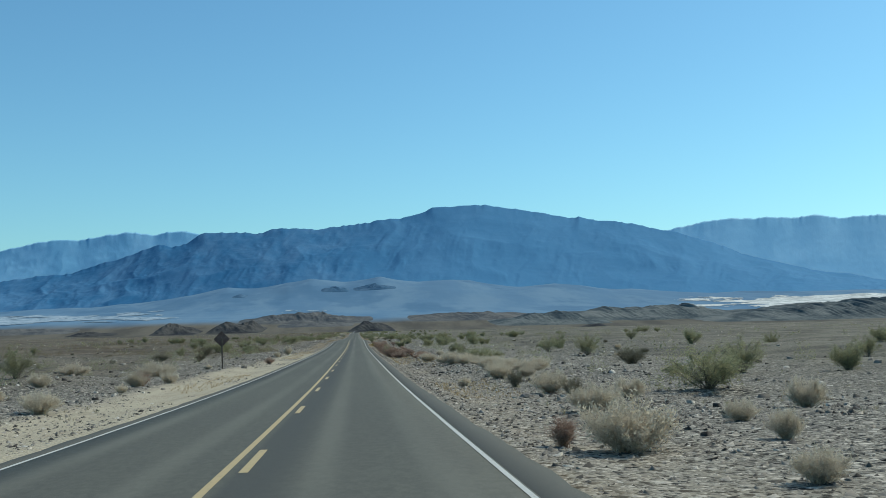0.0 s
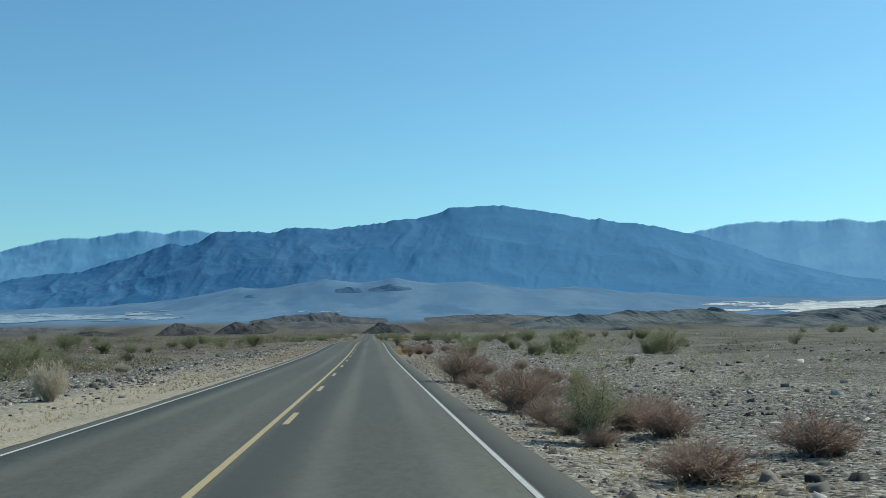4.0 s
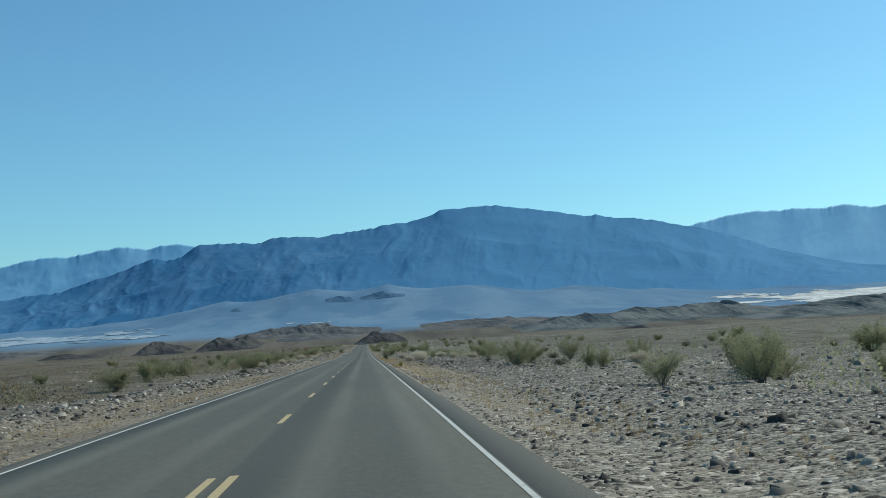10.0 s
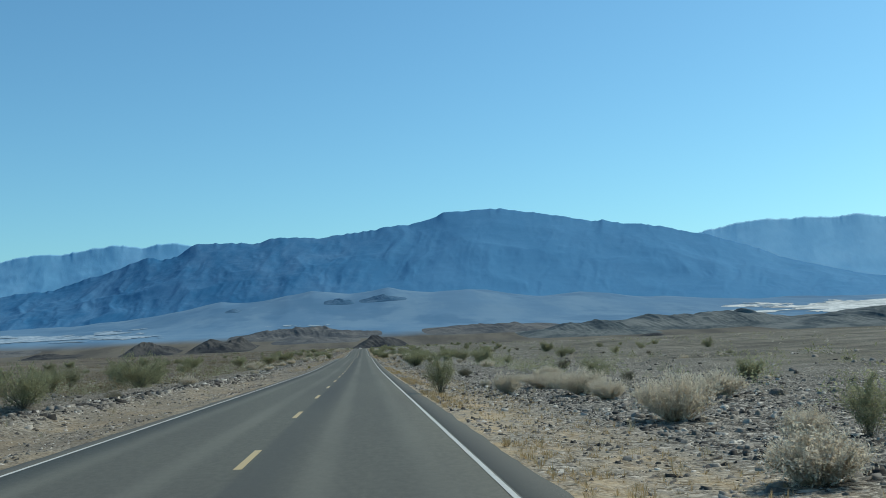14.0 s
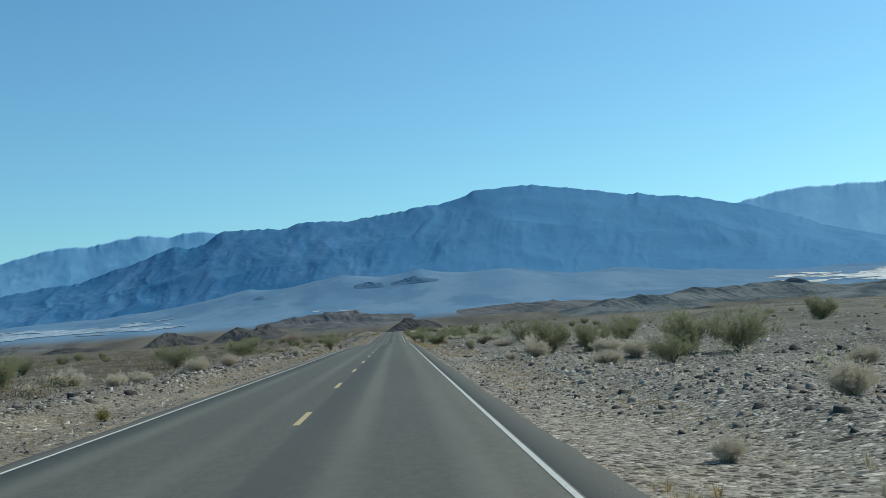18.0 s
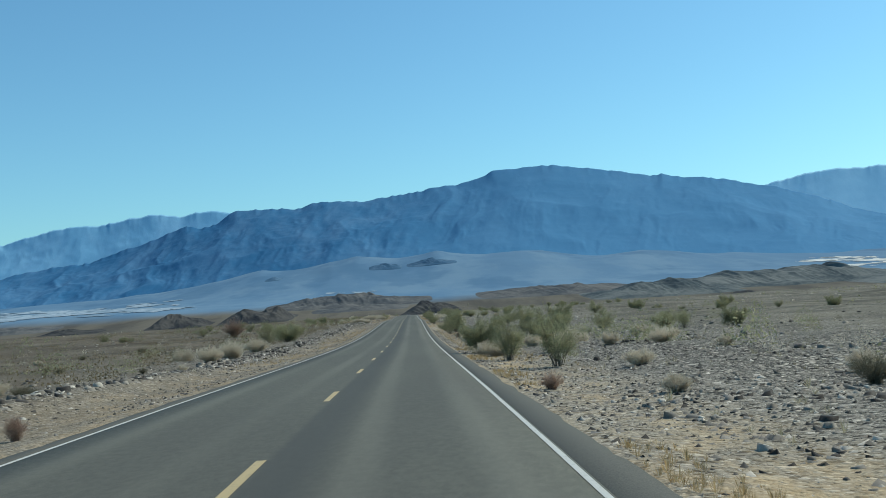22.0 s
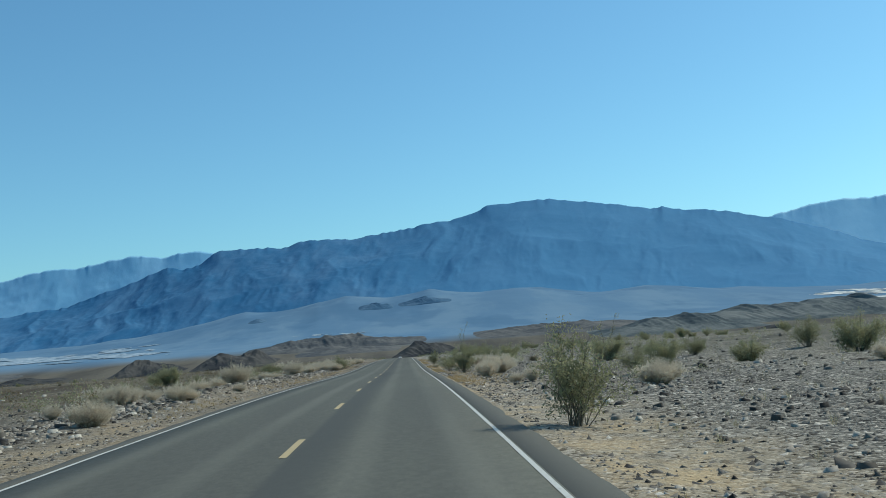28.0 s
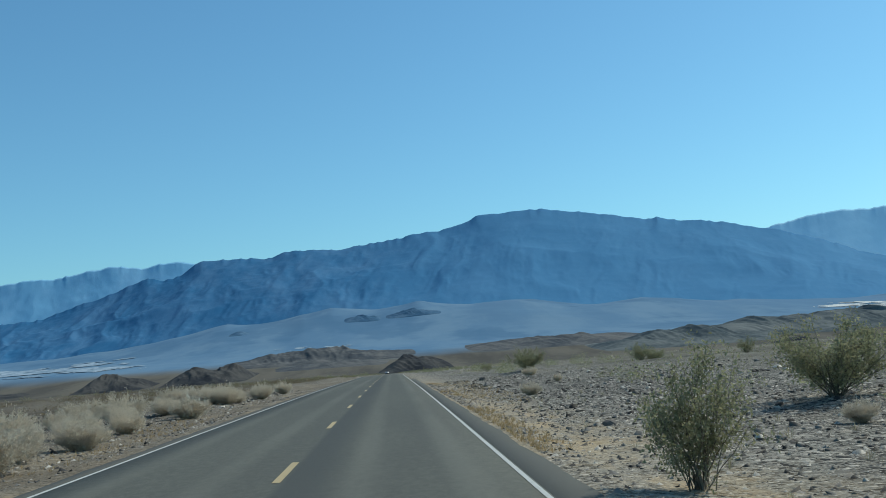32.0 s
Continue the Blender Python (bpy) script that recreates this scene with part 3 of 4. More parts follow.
# ---- plants placed from the camera's view: sideways, along the road, height, width ----
CREOSOTE_A = [
    (13.0, 34.4, 1.31, 2.83), (11.2, 81.8, 1.06, 3.09), (10.7, 98.1, 1.32, 1.58), (5.0, 119.7, 1.11, 0.91), (9.2, 186.8, 1.17, 1.70),
    (11.3, 206.6, 1.16, 1.85), (4.75, 227.5, 1.68, 1.45), (-12.4, 234.0, 2.73, 3.28), (10.2, 263.9, 1.53, 1.86), (10.3, 271.7, 1.75, 3.02),
    (15.4, 294.2, 0.77, 1.76), (11.5, 305.6, 1.02, 0.76), (-12.1, 320.5, 2.32, 1.93), (11.8, 329.7, 1.82, 2.80), (12.4, 352.0, 1.15, 1.79),
    (-15.1, 360.3, 2.60, 3.40), (14.9, 367.1, 0.93, 1.30), (14.5, 374.9, 1.65, 2.82), (-10.7, 379.6, 1.94, 3.40), (9.4, 380.2, 1.01, 0.70),
]
CREOSOTE_B = [
    (-16.0, 398.5, 1.73, 2.31), (16.9, 405.6, 0.78, 1.05), (4.7, 405.7, 1.57, 1.18), (-11.6, 407.8, 1.65, 2.48), (-12.3, 433.2, 2.18, 3.40),
    (13.7, 472.0, 1.78, 2.13), (7.1, 475.8, 1.5, 2.7), (10.6, 504.6, 0.93, 1.59), (13.1, 525.2, 1.42, 1.60), (10.9, 547.2, 1.76, 2.06), (-14.4, 550.3, 1.68, 3.03),
    (5.7, 575.0, 1.08, 2.01), (-13.4, 577.5, 2.03, 3.40), (-5.2, 584.8, 2.60, 1.73), (-16.8, 609.4, 1.30, 1.49), (6.1, 609.6, 1.64, 1.84),
    (-10.1, 597.0, 2.2, 1.8), (5.3, 616.9, 1.54, 1.38), (4.9, 626.7, 1.57, 1.86), (5.3, 634.4, 1.44, 2.11), (12.0, 660.7, 2.43, 1.49), (-11.5, 675.5, 1.68, 1.96),
]
CREOSOTE_C = [
    (8.5, 681.7, 0.51, 0.58), (5.4, 682.5, 1.46, 1.43), (-10.9, 686.3, 1.74, 3.14), (6.2, 688.5, 1.90, 2.10), (10.9, 692.6, 1.50, 1.71),
    (5.4, 698.3, 0.97, 1.78), (-13.0, 711.0, 1.49, 1.98), (5.0, 738.4, 1.37, 1.78), (4.7, 742.8, 2.36, 1.15), (8.2, 747.1, 1.60, 2.22),
    (4.8, 760.4, 1.68, 1.55), (12.9, 800.0, 2.59, 2.22), (5.5, 809.9, 3.00, 1.57), (5.0, 820.0, 1.38, 1.60), (7.7, 828.1, 0.69, 1.18),
    (5.1, 864.3, 1.56, 1.32), (-5.6, 865.6, 1.56, 1.82), (11.2, 874.9, 1.59, 2.61),
]
CREOSOTE = CREOSOTE_A + CREOSOTE_B + CREOSOTE_C
PALE_A = [
    (6.4, 10.9, 0.37, 0.56), (5.4, 14.9, 0.72, 1.27), (8.0, 15.7, 0.45, 0.54), (7.4, 32.2, 0.64, 1.10), (5.5, 39.0, 0.34, 0.46),
    (7.4, 43.6, 0.67, 1.13), (7.8, 50.0, 0.69, 1.11), (7.2, 63.2, 0.47, 0.61), (-15.1, 65.3, 0.74, 1.86), (-10.5, 66.6, 0.93, 2.33),
    (7.1, 67.6, 0.46, 1.11), (7.4, 92.1, 0.42, 0.76), (-6.8, 133.0, 1.00, 1.00), (6.6, 375.6, 0.58, 1.09), (7.9, 385.2, 0.89, 1.55),
    (8.7, 398.3, 0.77, 1.55), (8.8, 406.6, 0.60, 1.45), (12.3, 456.2, 0.65, 1.31), (5.3, 481.8, 0.26, 0.39), (9.8, 489.1, 0.59, 0.96),
]
PALE_B = [
    (-11.9, 495.4, 0.88, 1.47), (6.7, 516.3, 0.33, 0.55), (-13.7, 521.5, 0.87, 1.75), (9.6, 527.9, 0.96, 1.93), (-9.4, 530.9, 0.87, 1.35),
    (6.8, 542.8, 0.80, 0.75), (9.4, 546.9, 0.52, 1.56), (-7.3, 551.0, 0.46, 0.92), (-6.4, 558.1, 0.68, 0.78), (7.4, 571.2, 0.23, 0.47),
    (11.5, 575.6, 0.64, 1.28), (-6.1, 577.6, 0.31, 0.77), (6.5, 596.6, 0.33, 0.55), (7.7, 605.4, 0.40, 0.80), (7.7, 620.9, 0.67, 1.72),
    (5.3, 622.6, 0.63, 1.79), (-8.2, 636.7, 0.93, 1.30), (-12.8, 646.1, 0.96, 1.44), (6.5, 651.7, 0.70, 0.82), (-9.5, 655.0, 0.87, 1.74),
]
PALE_C = [
    (5.7, 674.3, 0.35, 0.26), (8.6, 770.2, 0.65, 1.30), (6.5, 781.4, 0.48, 0.68), (9.0, 787.0, 0.40, 0.60), (-5.9, 792.0, 0.39, 0.64),
    (8.5, 793.9, 0.42, 0.84), (5.9, 795.4, 0.76, 1.18), (-7.1, 798.9, 1.01, 1.68), (7.0, 801.6, 0.94, 1.99), (-7.5, 832.4, 1.11, 1.81),
    (4.7, 844.2, 0.34, 0.67), (9.1, 847.4, 0.85, 2.22), (9.9, 870.8, 0.37, 0.64), (-5.7, 877.8, 0.66, 1.32), (-8.8, 894.0, 0.96, 1.91),
    (7.2, 895.4, 0.49, 0.87), (-16.0, 897.0, 1.03, 2.06),
]
PALE = PALE_A + PALE_B + PALE_C
DUSKY = [
    (7.7, 30.3, 0.52, 0.69), (7.1, 37.3, 0.60, 0.60), (17.9, 63.0, 0.96, 1.92), (6.2, 101.5, 0.41, 0.69), (11.9, 109.1, 1.09, 1.81),
    (-18.9, 114.8, 0.90, 1.81), (-18.5, 146.5, 1.18, 2.36), (-11.8, 615.0, 0.43, 0.86), (10.2, 680.9, 0.25, 0.76), (-21.1, 887.3, 0.54, 2.15),
]
RUSSET = [
    (4.6, 15.7, 0.45, 0.45), (-8.1, 49.6, 0.71, 0.85), (-5.7, 90.9, 0.56, 0.90), (4.9, 104.1, 1.07, 1.83), (5.3, 115.3, 0.46, 1.31),
    (4.9, 126.4, 0.90, 1.67), (4.9, 141.6, 1.29, 1.94), (5.6, 180.2, 0.29, 0.25), (4.7, 186.3, 0.37, 0.37), (5.0, 193.6, 0.78, 0.85), (5.9, 194.8, 0.70, 0.80), (6.8, 196.5, 0.72, 0.9),
    (6.3, 205.0, 0.34, 0.56), (5.0, 215.1, 0.51, 0.57), (5.1, 226.9, 0.33, 0.66), (-4.7, 594.9, 0.40, 0.40), (4.6, 599.4, 0.38, 0.50),
    (5.3, 644.2, 0.52, 0.59), (5.6, 668.1, 0.48, 0.37), (-23.2, 728.2, 2.37, 3.16), (6.5, 809.3, 0.72, 0.66),
]
GOLDEN = [
    (4.7, 198.1, 0.56, 0.80), (4.6, 344.6, 0.41, 0.34), (4.6, 453.8, 0.20, 0.36), (-4.8, 494.7, 0.31, 0.35),
]

# ---- plant materials ----
def leaf_mat(name, a0, b0, glow=0.35):
    """Leaves and twigs: colour varies by piece and by plant; some light passes through."""
    m = Nodes(name, 0.8, 0.12)
    col = m.mix(m.random(island=True), a0, b0)
    col = m.mix(m.ramp(m.random(), 0, 1, 0, 0.3), col, tuple(0.55 * v for v in a0))
    m.done(col)
    if glow:
        thin = m.t.nodes.new("ShaderNodeBsdfTranslucent")
        m.put(col, thin.inputs["Color"])
        both = m.t.nodes.new("ShaderNodeMixShader")
        both.inputs[0].default_value = glow
        m.t.links.new(m.bsdf.outputs[0], both.inputs[1])
        m.t.links.new(thin.outputs[0], both.inputs[2])
        m.t.links.new(both.outputs[0], m.t.nodes["Material Output"].inputs["Surface"])
    return m.mat


TWIG = leaf_mat("creosote_twig", (0.13, 0.115, 0.09), (0.24, 0.215, 0.17), 0)
LEAF = leaf_mat("creosote_leaf", (0.235, 0.232, 0.130), (0.405, 0.392, 0.232), 0.5)
STRAW = leaf_mat("pale_twig", (0.56, 0.485, 0.37), (0.82, 0.735, 0.60), 0.5)
DUSK = leaf_mat("dusky_twig", (0.17, 0.155, 0.105), (0.31, 0.28, 0.20), 0.4)
RUSSET_M = leaf_mat("russet_twig", (0.40, 0.285, 0.225), (0.62, 0.465, 0.375), 0.5)
GOLD = leaf_mat("golden_leaf", (0.28, 0.23, 0.07), (0.48, 0.39, 0.14), 0.4)
GRASS = leaf_mat("dry_grass_blade", (0.38, 0.275, 0.14), (0.60, 0.455, 0.255), 0.45)

rng = np.random.default_rng(7)


def unit(v):
    return v / np.maximum(np.linalg.norm(v, axis=-1, keepdims=True), 1e-9)


def stems(paths, r0, r1):
    """Three-sided tapered tubes along paths of shape (n, k, 3). Quads."""
    n, k, _ = paths.shape
    t = unit(np.gradient(paths, axis=1))
    s = unit(np.cross(t, np.array([0.31, 0.95, 0.05])))
    u = np.cross(t, s)
    rad = (r0 + (r1 - r0) * np.linspace(0, 1, k))[None, :, None, None]
    ang = np.arange(3) * 2 * np.pi / 3
    ring = np.cos(ang)[None, None, :, None] * s[:, :, None] + np.sin(ang)[None, None, :, None] * u[:, :, None]
    v = (paths[:, :, None] + rad * ring).reshape(-1, 3)
    base = (np.arange(n)[:, None, None] * k + np.arange(k - 1)[None, :, None]) * 3
    j = np.arange(3)[None, None]
    f = np.stack([base + j, base + (j + 1) % 3, base + 3 + (j + 1) % 3, base + 3 + j], -1).reshape(-1, 4)
    return v, f


def blades(at, size, up=0.35, aspect=0.45):
    """Small leaf quads at points, turned at random."""
    n = len(at)
    d = unit(rng.normal(size=(n, 3)) + np.array([0, 0, up]))
    s = unit(np.cross(d, rng.normal(size=(n, 3))))
    L = (size * rng.uniform(0.6, 1.4, n))[:, None]
    v = np.stack([at - s * L * aspect * 0.3, at + d * L * 0.5 - s * L * aspect * 0.5, at + d * L, at + d * L * 0.5 + s * L * aspect * 0.5], 1)
    return v.reshape(-1, 3), np.arange(4 * n).reshape(-1, 4)


def bend_paths(n, reach, height, lean, k=5, start=0.06, curl=0.25):
    """Curved paths from one root, fanned out over a dome of the given half width and height."""
    az = rng.uniform(0, 2 * np.pi, n)
    out = reach * rng.uniform(0.08, 1, n) ** lean
    top = height * rng.uniform(0.55, 1.0, n) * (1 - 0.42 * (out / reach) ** 2)
    s = np.linspace(0, 1, k)[None]
    grow = s ** (1 + curl * rng.uniform(0.2, 2, n)[:, None])
    p = np.empty((n, k, 3))
    root = rng.normal(size=(n, 2)) * start
    wob = rng.normal(size=(n, k, 3)) * 0.035 * height * s[..., None]
    p[..., 0] = root[:, :1] + np.cos(az)[:, None] * out[:, None] * grow
    p[..., 1] = root[:, 1:] + np.sin(az)[:, None] * out[:, None] * grow
    p[..., 2] = -0.04 + (top[:, None] + 0.04) * s
    return p + wob


def along(paths, n, lo=0.35):
    """Points scattered along paths, more of them outward."""
    i = rng.integers(0, len(paths), n)
    s = (lo + (1 - lo) * rng.uniform(0, 1, n) ** 0.75) * (paths.shape[1] - 1)
    k = np.minimum(s.astype(int), paths.shape[1] - 2)
    f = (s - k)[:, None]
    return paths[i, k] * (1 - f) + paths[i, k + 1] * f


def side_twigs(paths, n, length, k=3):
    a = along(paths, n, 0.3)
    d = unit(rng.normal(size=(n, 3)) * 0.8 + unit(a * np.array([1, 1, 0.2])) * 0.6 + np.array([0, 0, 0.7]))
    L = length * rng.uniform(0.5, 1.3, n)
    s = np.linspace(0, 1, k)[None, :, None]
    return a[:, None] + d[:, None] * (L[:, None, None] * s) + rng.normal(size=(n, k, 3)) * 0.012 * s


def creosote(height, width, density):
    """Open vase of dark stems with small olive leaves on the outer twigs."""
    p = bend_paths(int(30 * density) + 8, width / 2, height, 0.6)
    q = side_twigs(p, int(150 * density), 0.22 * height)
    stem = soup([stems(p, 0.011, 0.004), stems(q, 0.0045, 0.002)], TWIG, "branchwork")
    spots = np.concatenate([along(q, int(7000 * density), 0.1), along(p, int(2200 * density), 0.35)])
    spots = spots + rng.normal(size=spots.shape) * 0.055
    return stem, soup([blades(spots, 0.044)], LEAF, "foliage")


def tall_creosote(height, width):
    """Old creosote: a leafy body with a few long bare stalks tufted at their tips."""
    body = bend_paths(34, width / 2, height * 0.6, 0.6)
    stalk = bend_paths(5, width * 0.42, height * 1.15, 0.5, 7)
    q = side_twigs(body, 130, 0.15 * height)
    r = side_twigs(stalk, 40, 0.07 * height)
    stem = soup([stems(body, 0.011, 0.004), stems(stalk, 0.012, 0.004), stems(q, 0.0045, 0.002), stems(r, 0.004, 0.002)], TWIG, "branchwork")
    spots = np.concatenate([along(q, 8500, 0.1), along(body, 2500, 0.3), along(r, 620, 0.2), along(stalk, 160, 0.6)])
    return stem, soup([blades(spots + rng.normal(size=spots.shape) * 0.045, 0.045)], LEAF, "foliage")


def twiggy(height, width, n, mat, r=0.004, leafy=4600, leaf=0.027, lean=0.5, curl=0.1):
    """Rounded dry bush of many fine twigs."""
    p = bend_paths(n, width / 2, height, lean, 4, 0.05, curl)
    q = side_twigs(p, n * 4, 0.28 * height)
    tw = soup([stems(p, r * 1.5, r * 0.7), stems(q, r, r * 0.5)], mat, "branchwork")
    spots = np.concatenate([along(q, leafy, 0.1), along(p, leafy // 3, 0.4)])
    return tw, soup([blades(spots + rng.normal(size=spots.shape) * 0.02, leaf, 0.5, 0.3)], mat, "foliage")


def plant_kind(name, label, category, group, first, second, meshes):
    """Returns a function that sets one plant; alike plants share their two meshes."""
    made = {}

    def plant(k, x, y, sx, sz, turn):
        m = Matrix.LocRotScale((x, y, float(land(x, y)) - 0.02), Euler((0, 0, turn)), (sx, sx, sz))
        if k not in made:
            ob = new(name)
            ob.empty_display_size = 0.2
            ob.matrix_basis = m
            part(first, meshes[k][0], ob)
            part(second, meshes[k][1], ob)
            made[k] = tagged(ob, label, category, group)
            return ob
        ob = copy_thing(made[k], m)
        ob.matrix_basis = m
        return ob
    return plant


def size_of(pair):
    """Height and width that the bulk of a plant's two meshes reaches."""
    v = np.concatenate([np.array([c.co[:] for c in me.vertices]) for me in pair])
    return float(np.quantile(v[:, 2], 0.985)), 2 * float(np.quantile(np.hypot(v[:, 0], v[:, 1]), 0.95))


CRE = [creosote(1.5, 1.9, 1.0), creosote(1.4, 1.4, 0.8), creosote(1.7, 1.3, 0.9), creosote(1.2, 2.0, 1.1), creosote(1.6, 1.6, 0.6), creosote(1.0, 1.3, 1.0), tall_creosote(2.8, 1.5)]
CRE_SIZE = [size_of(p) for p in CRE[:-1]] + [(2.8, 1.5)]
PAL = [twiggy(h, w, 150, STRAW, leafy=8200, leaf=0.036) for h, w in ((0.6, 1.0), (0.5, 0.9), (0.7, 1.0), (0.55, 1.2))]
PAL_SIZE = [size_of(p) for p in PAL]
DUS = [twiggy(h, w, 120, DUSK, leafy=4600) for h, w in ((0.6, 1.0), (0.5, 0.9), (0.7, 1.0))]
DUS_SIZE = [size_of(p) for p in DUS]
RUS = [twiggy(h, w, 130, RUSSET_M, 0.004, 2600, 0.026, 0.75, 0.6) for h, w in ((0.7, 0.6), (0.75, 0.5), (0.6, 0.75))]
RUS_SIZE = [size_of(p) for p in RUS]
GOL = [twiggy(0.45, 0.5, 70, GOLD, 0.003, 1500, 0.03)]
GOL_SIZE = [size_of(p) for p in GOL]

plant_c = plant_kind("creosote_bush", "open olive-green creosote bush with dark thin stems on gravel", "bush", "creosote bushes on the plain", "branchwork", "foliage", CRE)
plant_p = plant_kind("dry_bush", "rounded straw-pale dry desert bush on stony ground", "bush", "pale dry bushes", "branchwork", "foliage", PAL)
plant_d = plant_kind("grey_bush", "dark grey-brown twiggy desert bush on gravel", "bush", "dusky bushes", "branchwork", "foliage", DUS)
plant_r = plant_kind("russet_bush", "reddish-brown dry upright brush beside the road", "bush", "russet brush on the verge", "branchwork", "foliage", RUS)
plant_g = plant_kind("golden_shrub", "small yellow-green shrub at the road's edge", "shrub", "golden shrubs", "branchwork", "foliage", GOL)

taken = []


def set_plant(plant, sizes, x, y, h, w):
    # the few very tall ones take the mesh with long stalks, all others the mesh nearest in shape
    k = int(np.argmin([abs(math.log((h / w) / (a / b))) + 0.5 * rng.random() + (9.0 if a > 2.6 and h < 2.2 else -9.0 if a > 2.6 else 0) for a, b in sizes]))
    plant(k, x, y, w / sizes[k][1], h / sizes[k][0], rng.uniform(0, 6.28))
    taken.append((x, y))


for rows, plant, sizes in ((CREOSOTE, plant_c, CRE_SIZE), (PALE, plant_p, PAL_SIZE), (DUSKY, plant_d, DUS_SIZE), (RUSSET, plant_r, RUS_SIZE), (GOLDEN, plant_g, GOL_SIZE)):
    for x, y, h, w in rows:
        set_plant(plant, sizes, x, y, h, w)


def scatter(n, plant, sizes, hr, wr, near, far, seed, thin=0.0, span=(0, 930)):
    """n more plants on both sides, clumped by noise."""
    done, tries = 0, 0
    while done < n and tries < 60 * n:
        tries += 1
        y = rng.uniform(*span)
        x = (near + (far - near) * rng.random() ** 1.4) * (1 if rng.random() < 0.55 else -1)
        if vnoise(x / 16, y / 22, seed) < thin or any(abs(x - a) < 1.6 and abs(y - b) < 3 for a, b in taken):
            continue
        s = rng.uniform(0, 1)
        set_plant(plant, sizes, x, y, hr[0] + (hr[1] - hr[0]) * s, (wr[0] + (wr[1] - wr[0]) * s) * rng.uniform(0.85, 1.2))
        done += 1


def thicket(n, plant, sizes, hr, wr, xr, span):
    """A denser stand of plants on one stretch."""
    for _ in range(n):
        s = rng.uniform(0, 1)
        set_plant(plant, sizes, rng.uniform(*xr), rng.uniform(*span), hr[0] + (hr[1] - hr[0]) * s, (wr[0] + (wr[1] - wr[0]) * s) * rng.uniform(0.85, 1.2))


# stands of pale bushes along the verges
for n, xr, span in ((10, (-13, -6.5), (430, 540)), (22, (-13, -6.0), (770, 860)), (10, (-14, -7), (20, 90)), (12, (6.5, 12), (18, 75)),
                    (14, (6.5, 13), (365, 420)), (10, (6, 15), (770, 930)), (8, (6.5, 14), (540, 640)), (8, (-14, -7), (590, 650))):
    thicket(n, plant_p, PAL_SIZE, (0.3, 0.75), (0.5, 1.25), xr, span)
thicket(64, plant_p, PAL_SIZE, (0.45, 0.9), (0.8, 1.6), (-11.5, -5.6), (858, 925))
thicket(12, plant_p, PAL_SIZE, (0.4, 0.7), (0.7, 1.25), (6.8, 15), (628, 664))
thicket(5, plant_p, PAL_SIZE, (0.4, 0.75), (0.7, 1.4), (7, 14), (505, 545))
thicket(4, plant_c, CRE_SIZE, (1.2, 1.8), (1.6, 2.4), (9, 17), (512, 548))
thicket(10, plant_c, CRE_SIZE, (1.2, 2.0), (1.4, 2.6), (9, 18), (640, 720))
thicket(5, plant_c, CRE_SIZE, (0.7, 1.2), (1.0, 1.8), (10, 18), (775, 835))
thicket(8, plant_c, CRE_SIZE, (1.1, 1.7), (1.4, 2.4), (10, 18), (270, 350))
thicket(22, plant_p, PAL_SIZE, (0.3, 0.58), (0.6, 1.15), (6.6, 12), (62, 80))
thicket(24, plant_p, PAL_SIZE, (0.32, 0.66), (0.6, 1.25), (5.8, 12.5), (838, 866))
thicket(3, plant_c, CRE_SIZE, (1.3, 1.8), (1.6, 2.4), (9, 12), (858, 868))
thicket(40, plant_r, RUS_SIZE, (0.28, 0.55), (0.5, 1.2), (4.9, 8.2), (92, 150))
thicket(22, plant_r, RUS_SIZE, (0.28, 0.6), (0.5, 1.1), (5.0, 9.5), (193, 216))
thicket(14, plant_c, CRE_SIZE, (0.8, 1.4), (1.0, 2.0), (-24, -11), (195, 330))
thicket(14, plant_c, CRE_SIZE, (0.8, 1.4), (1.0, 2.0), (11, 26), (225, 330))
scatter(200, plant_c, CRE_SIZE, (0.8, 1.8), (1.1, 2.4), 13, 75, 201, 0.02, (0, 1000))
scatter(34, plant_p, PAL_SIZE, (0.25, 0.65), (0.4, 1.1), 7.0, 28, 202, 0.0)
scatter(110, plant_d, DUS_SIZE, (0.25, 0.6), (0.4, 1.0), 8, 50, 203, 0.0)


# ---- stones ----
m = Nodes("desert_stone", 0.8, 0.2)
isl = m.random(island=True)
col = m.mix(m.ramp(isl, 0.12, 0.72), (0.030, 0.027, 0.024), (0.262, 0.234, 0.194))
col = m.mix(m.ramp(isl, 0.80, 1.0), col, (0.56, 0.515, 0.44))
col = m.mix(m.ramp(m.noise(40, 3, 0.7), 0.3, 0.7, 0, 0.35), col, (0.10, 0.09, 0.08))
STONE = m.done(col)
m = Nodes("boulder_stone", 0.9, 0.2)
g1 = m.noise(9, 5, 0.7)
col = m.mix(m.random(), (0.075, 0.065, 0.058), (0.34, 0.30, 0.26))
col = m.mix(m.ramp(g1, 0.35, 0.65, 0, 0.6), col, (0.12, 0.105, 0.09))
m.bump(g1, 0.6, 0.02)
BOULDER = m.done(col)


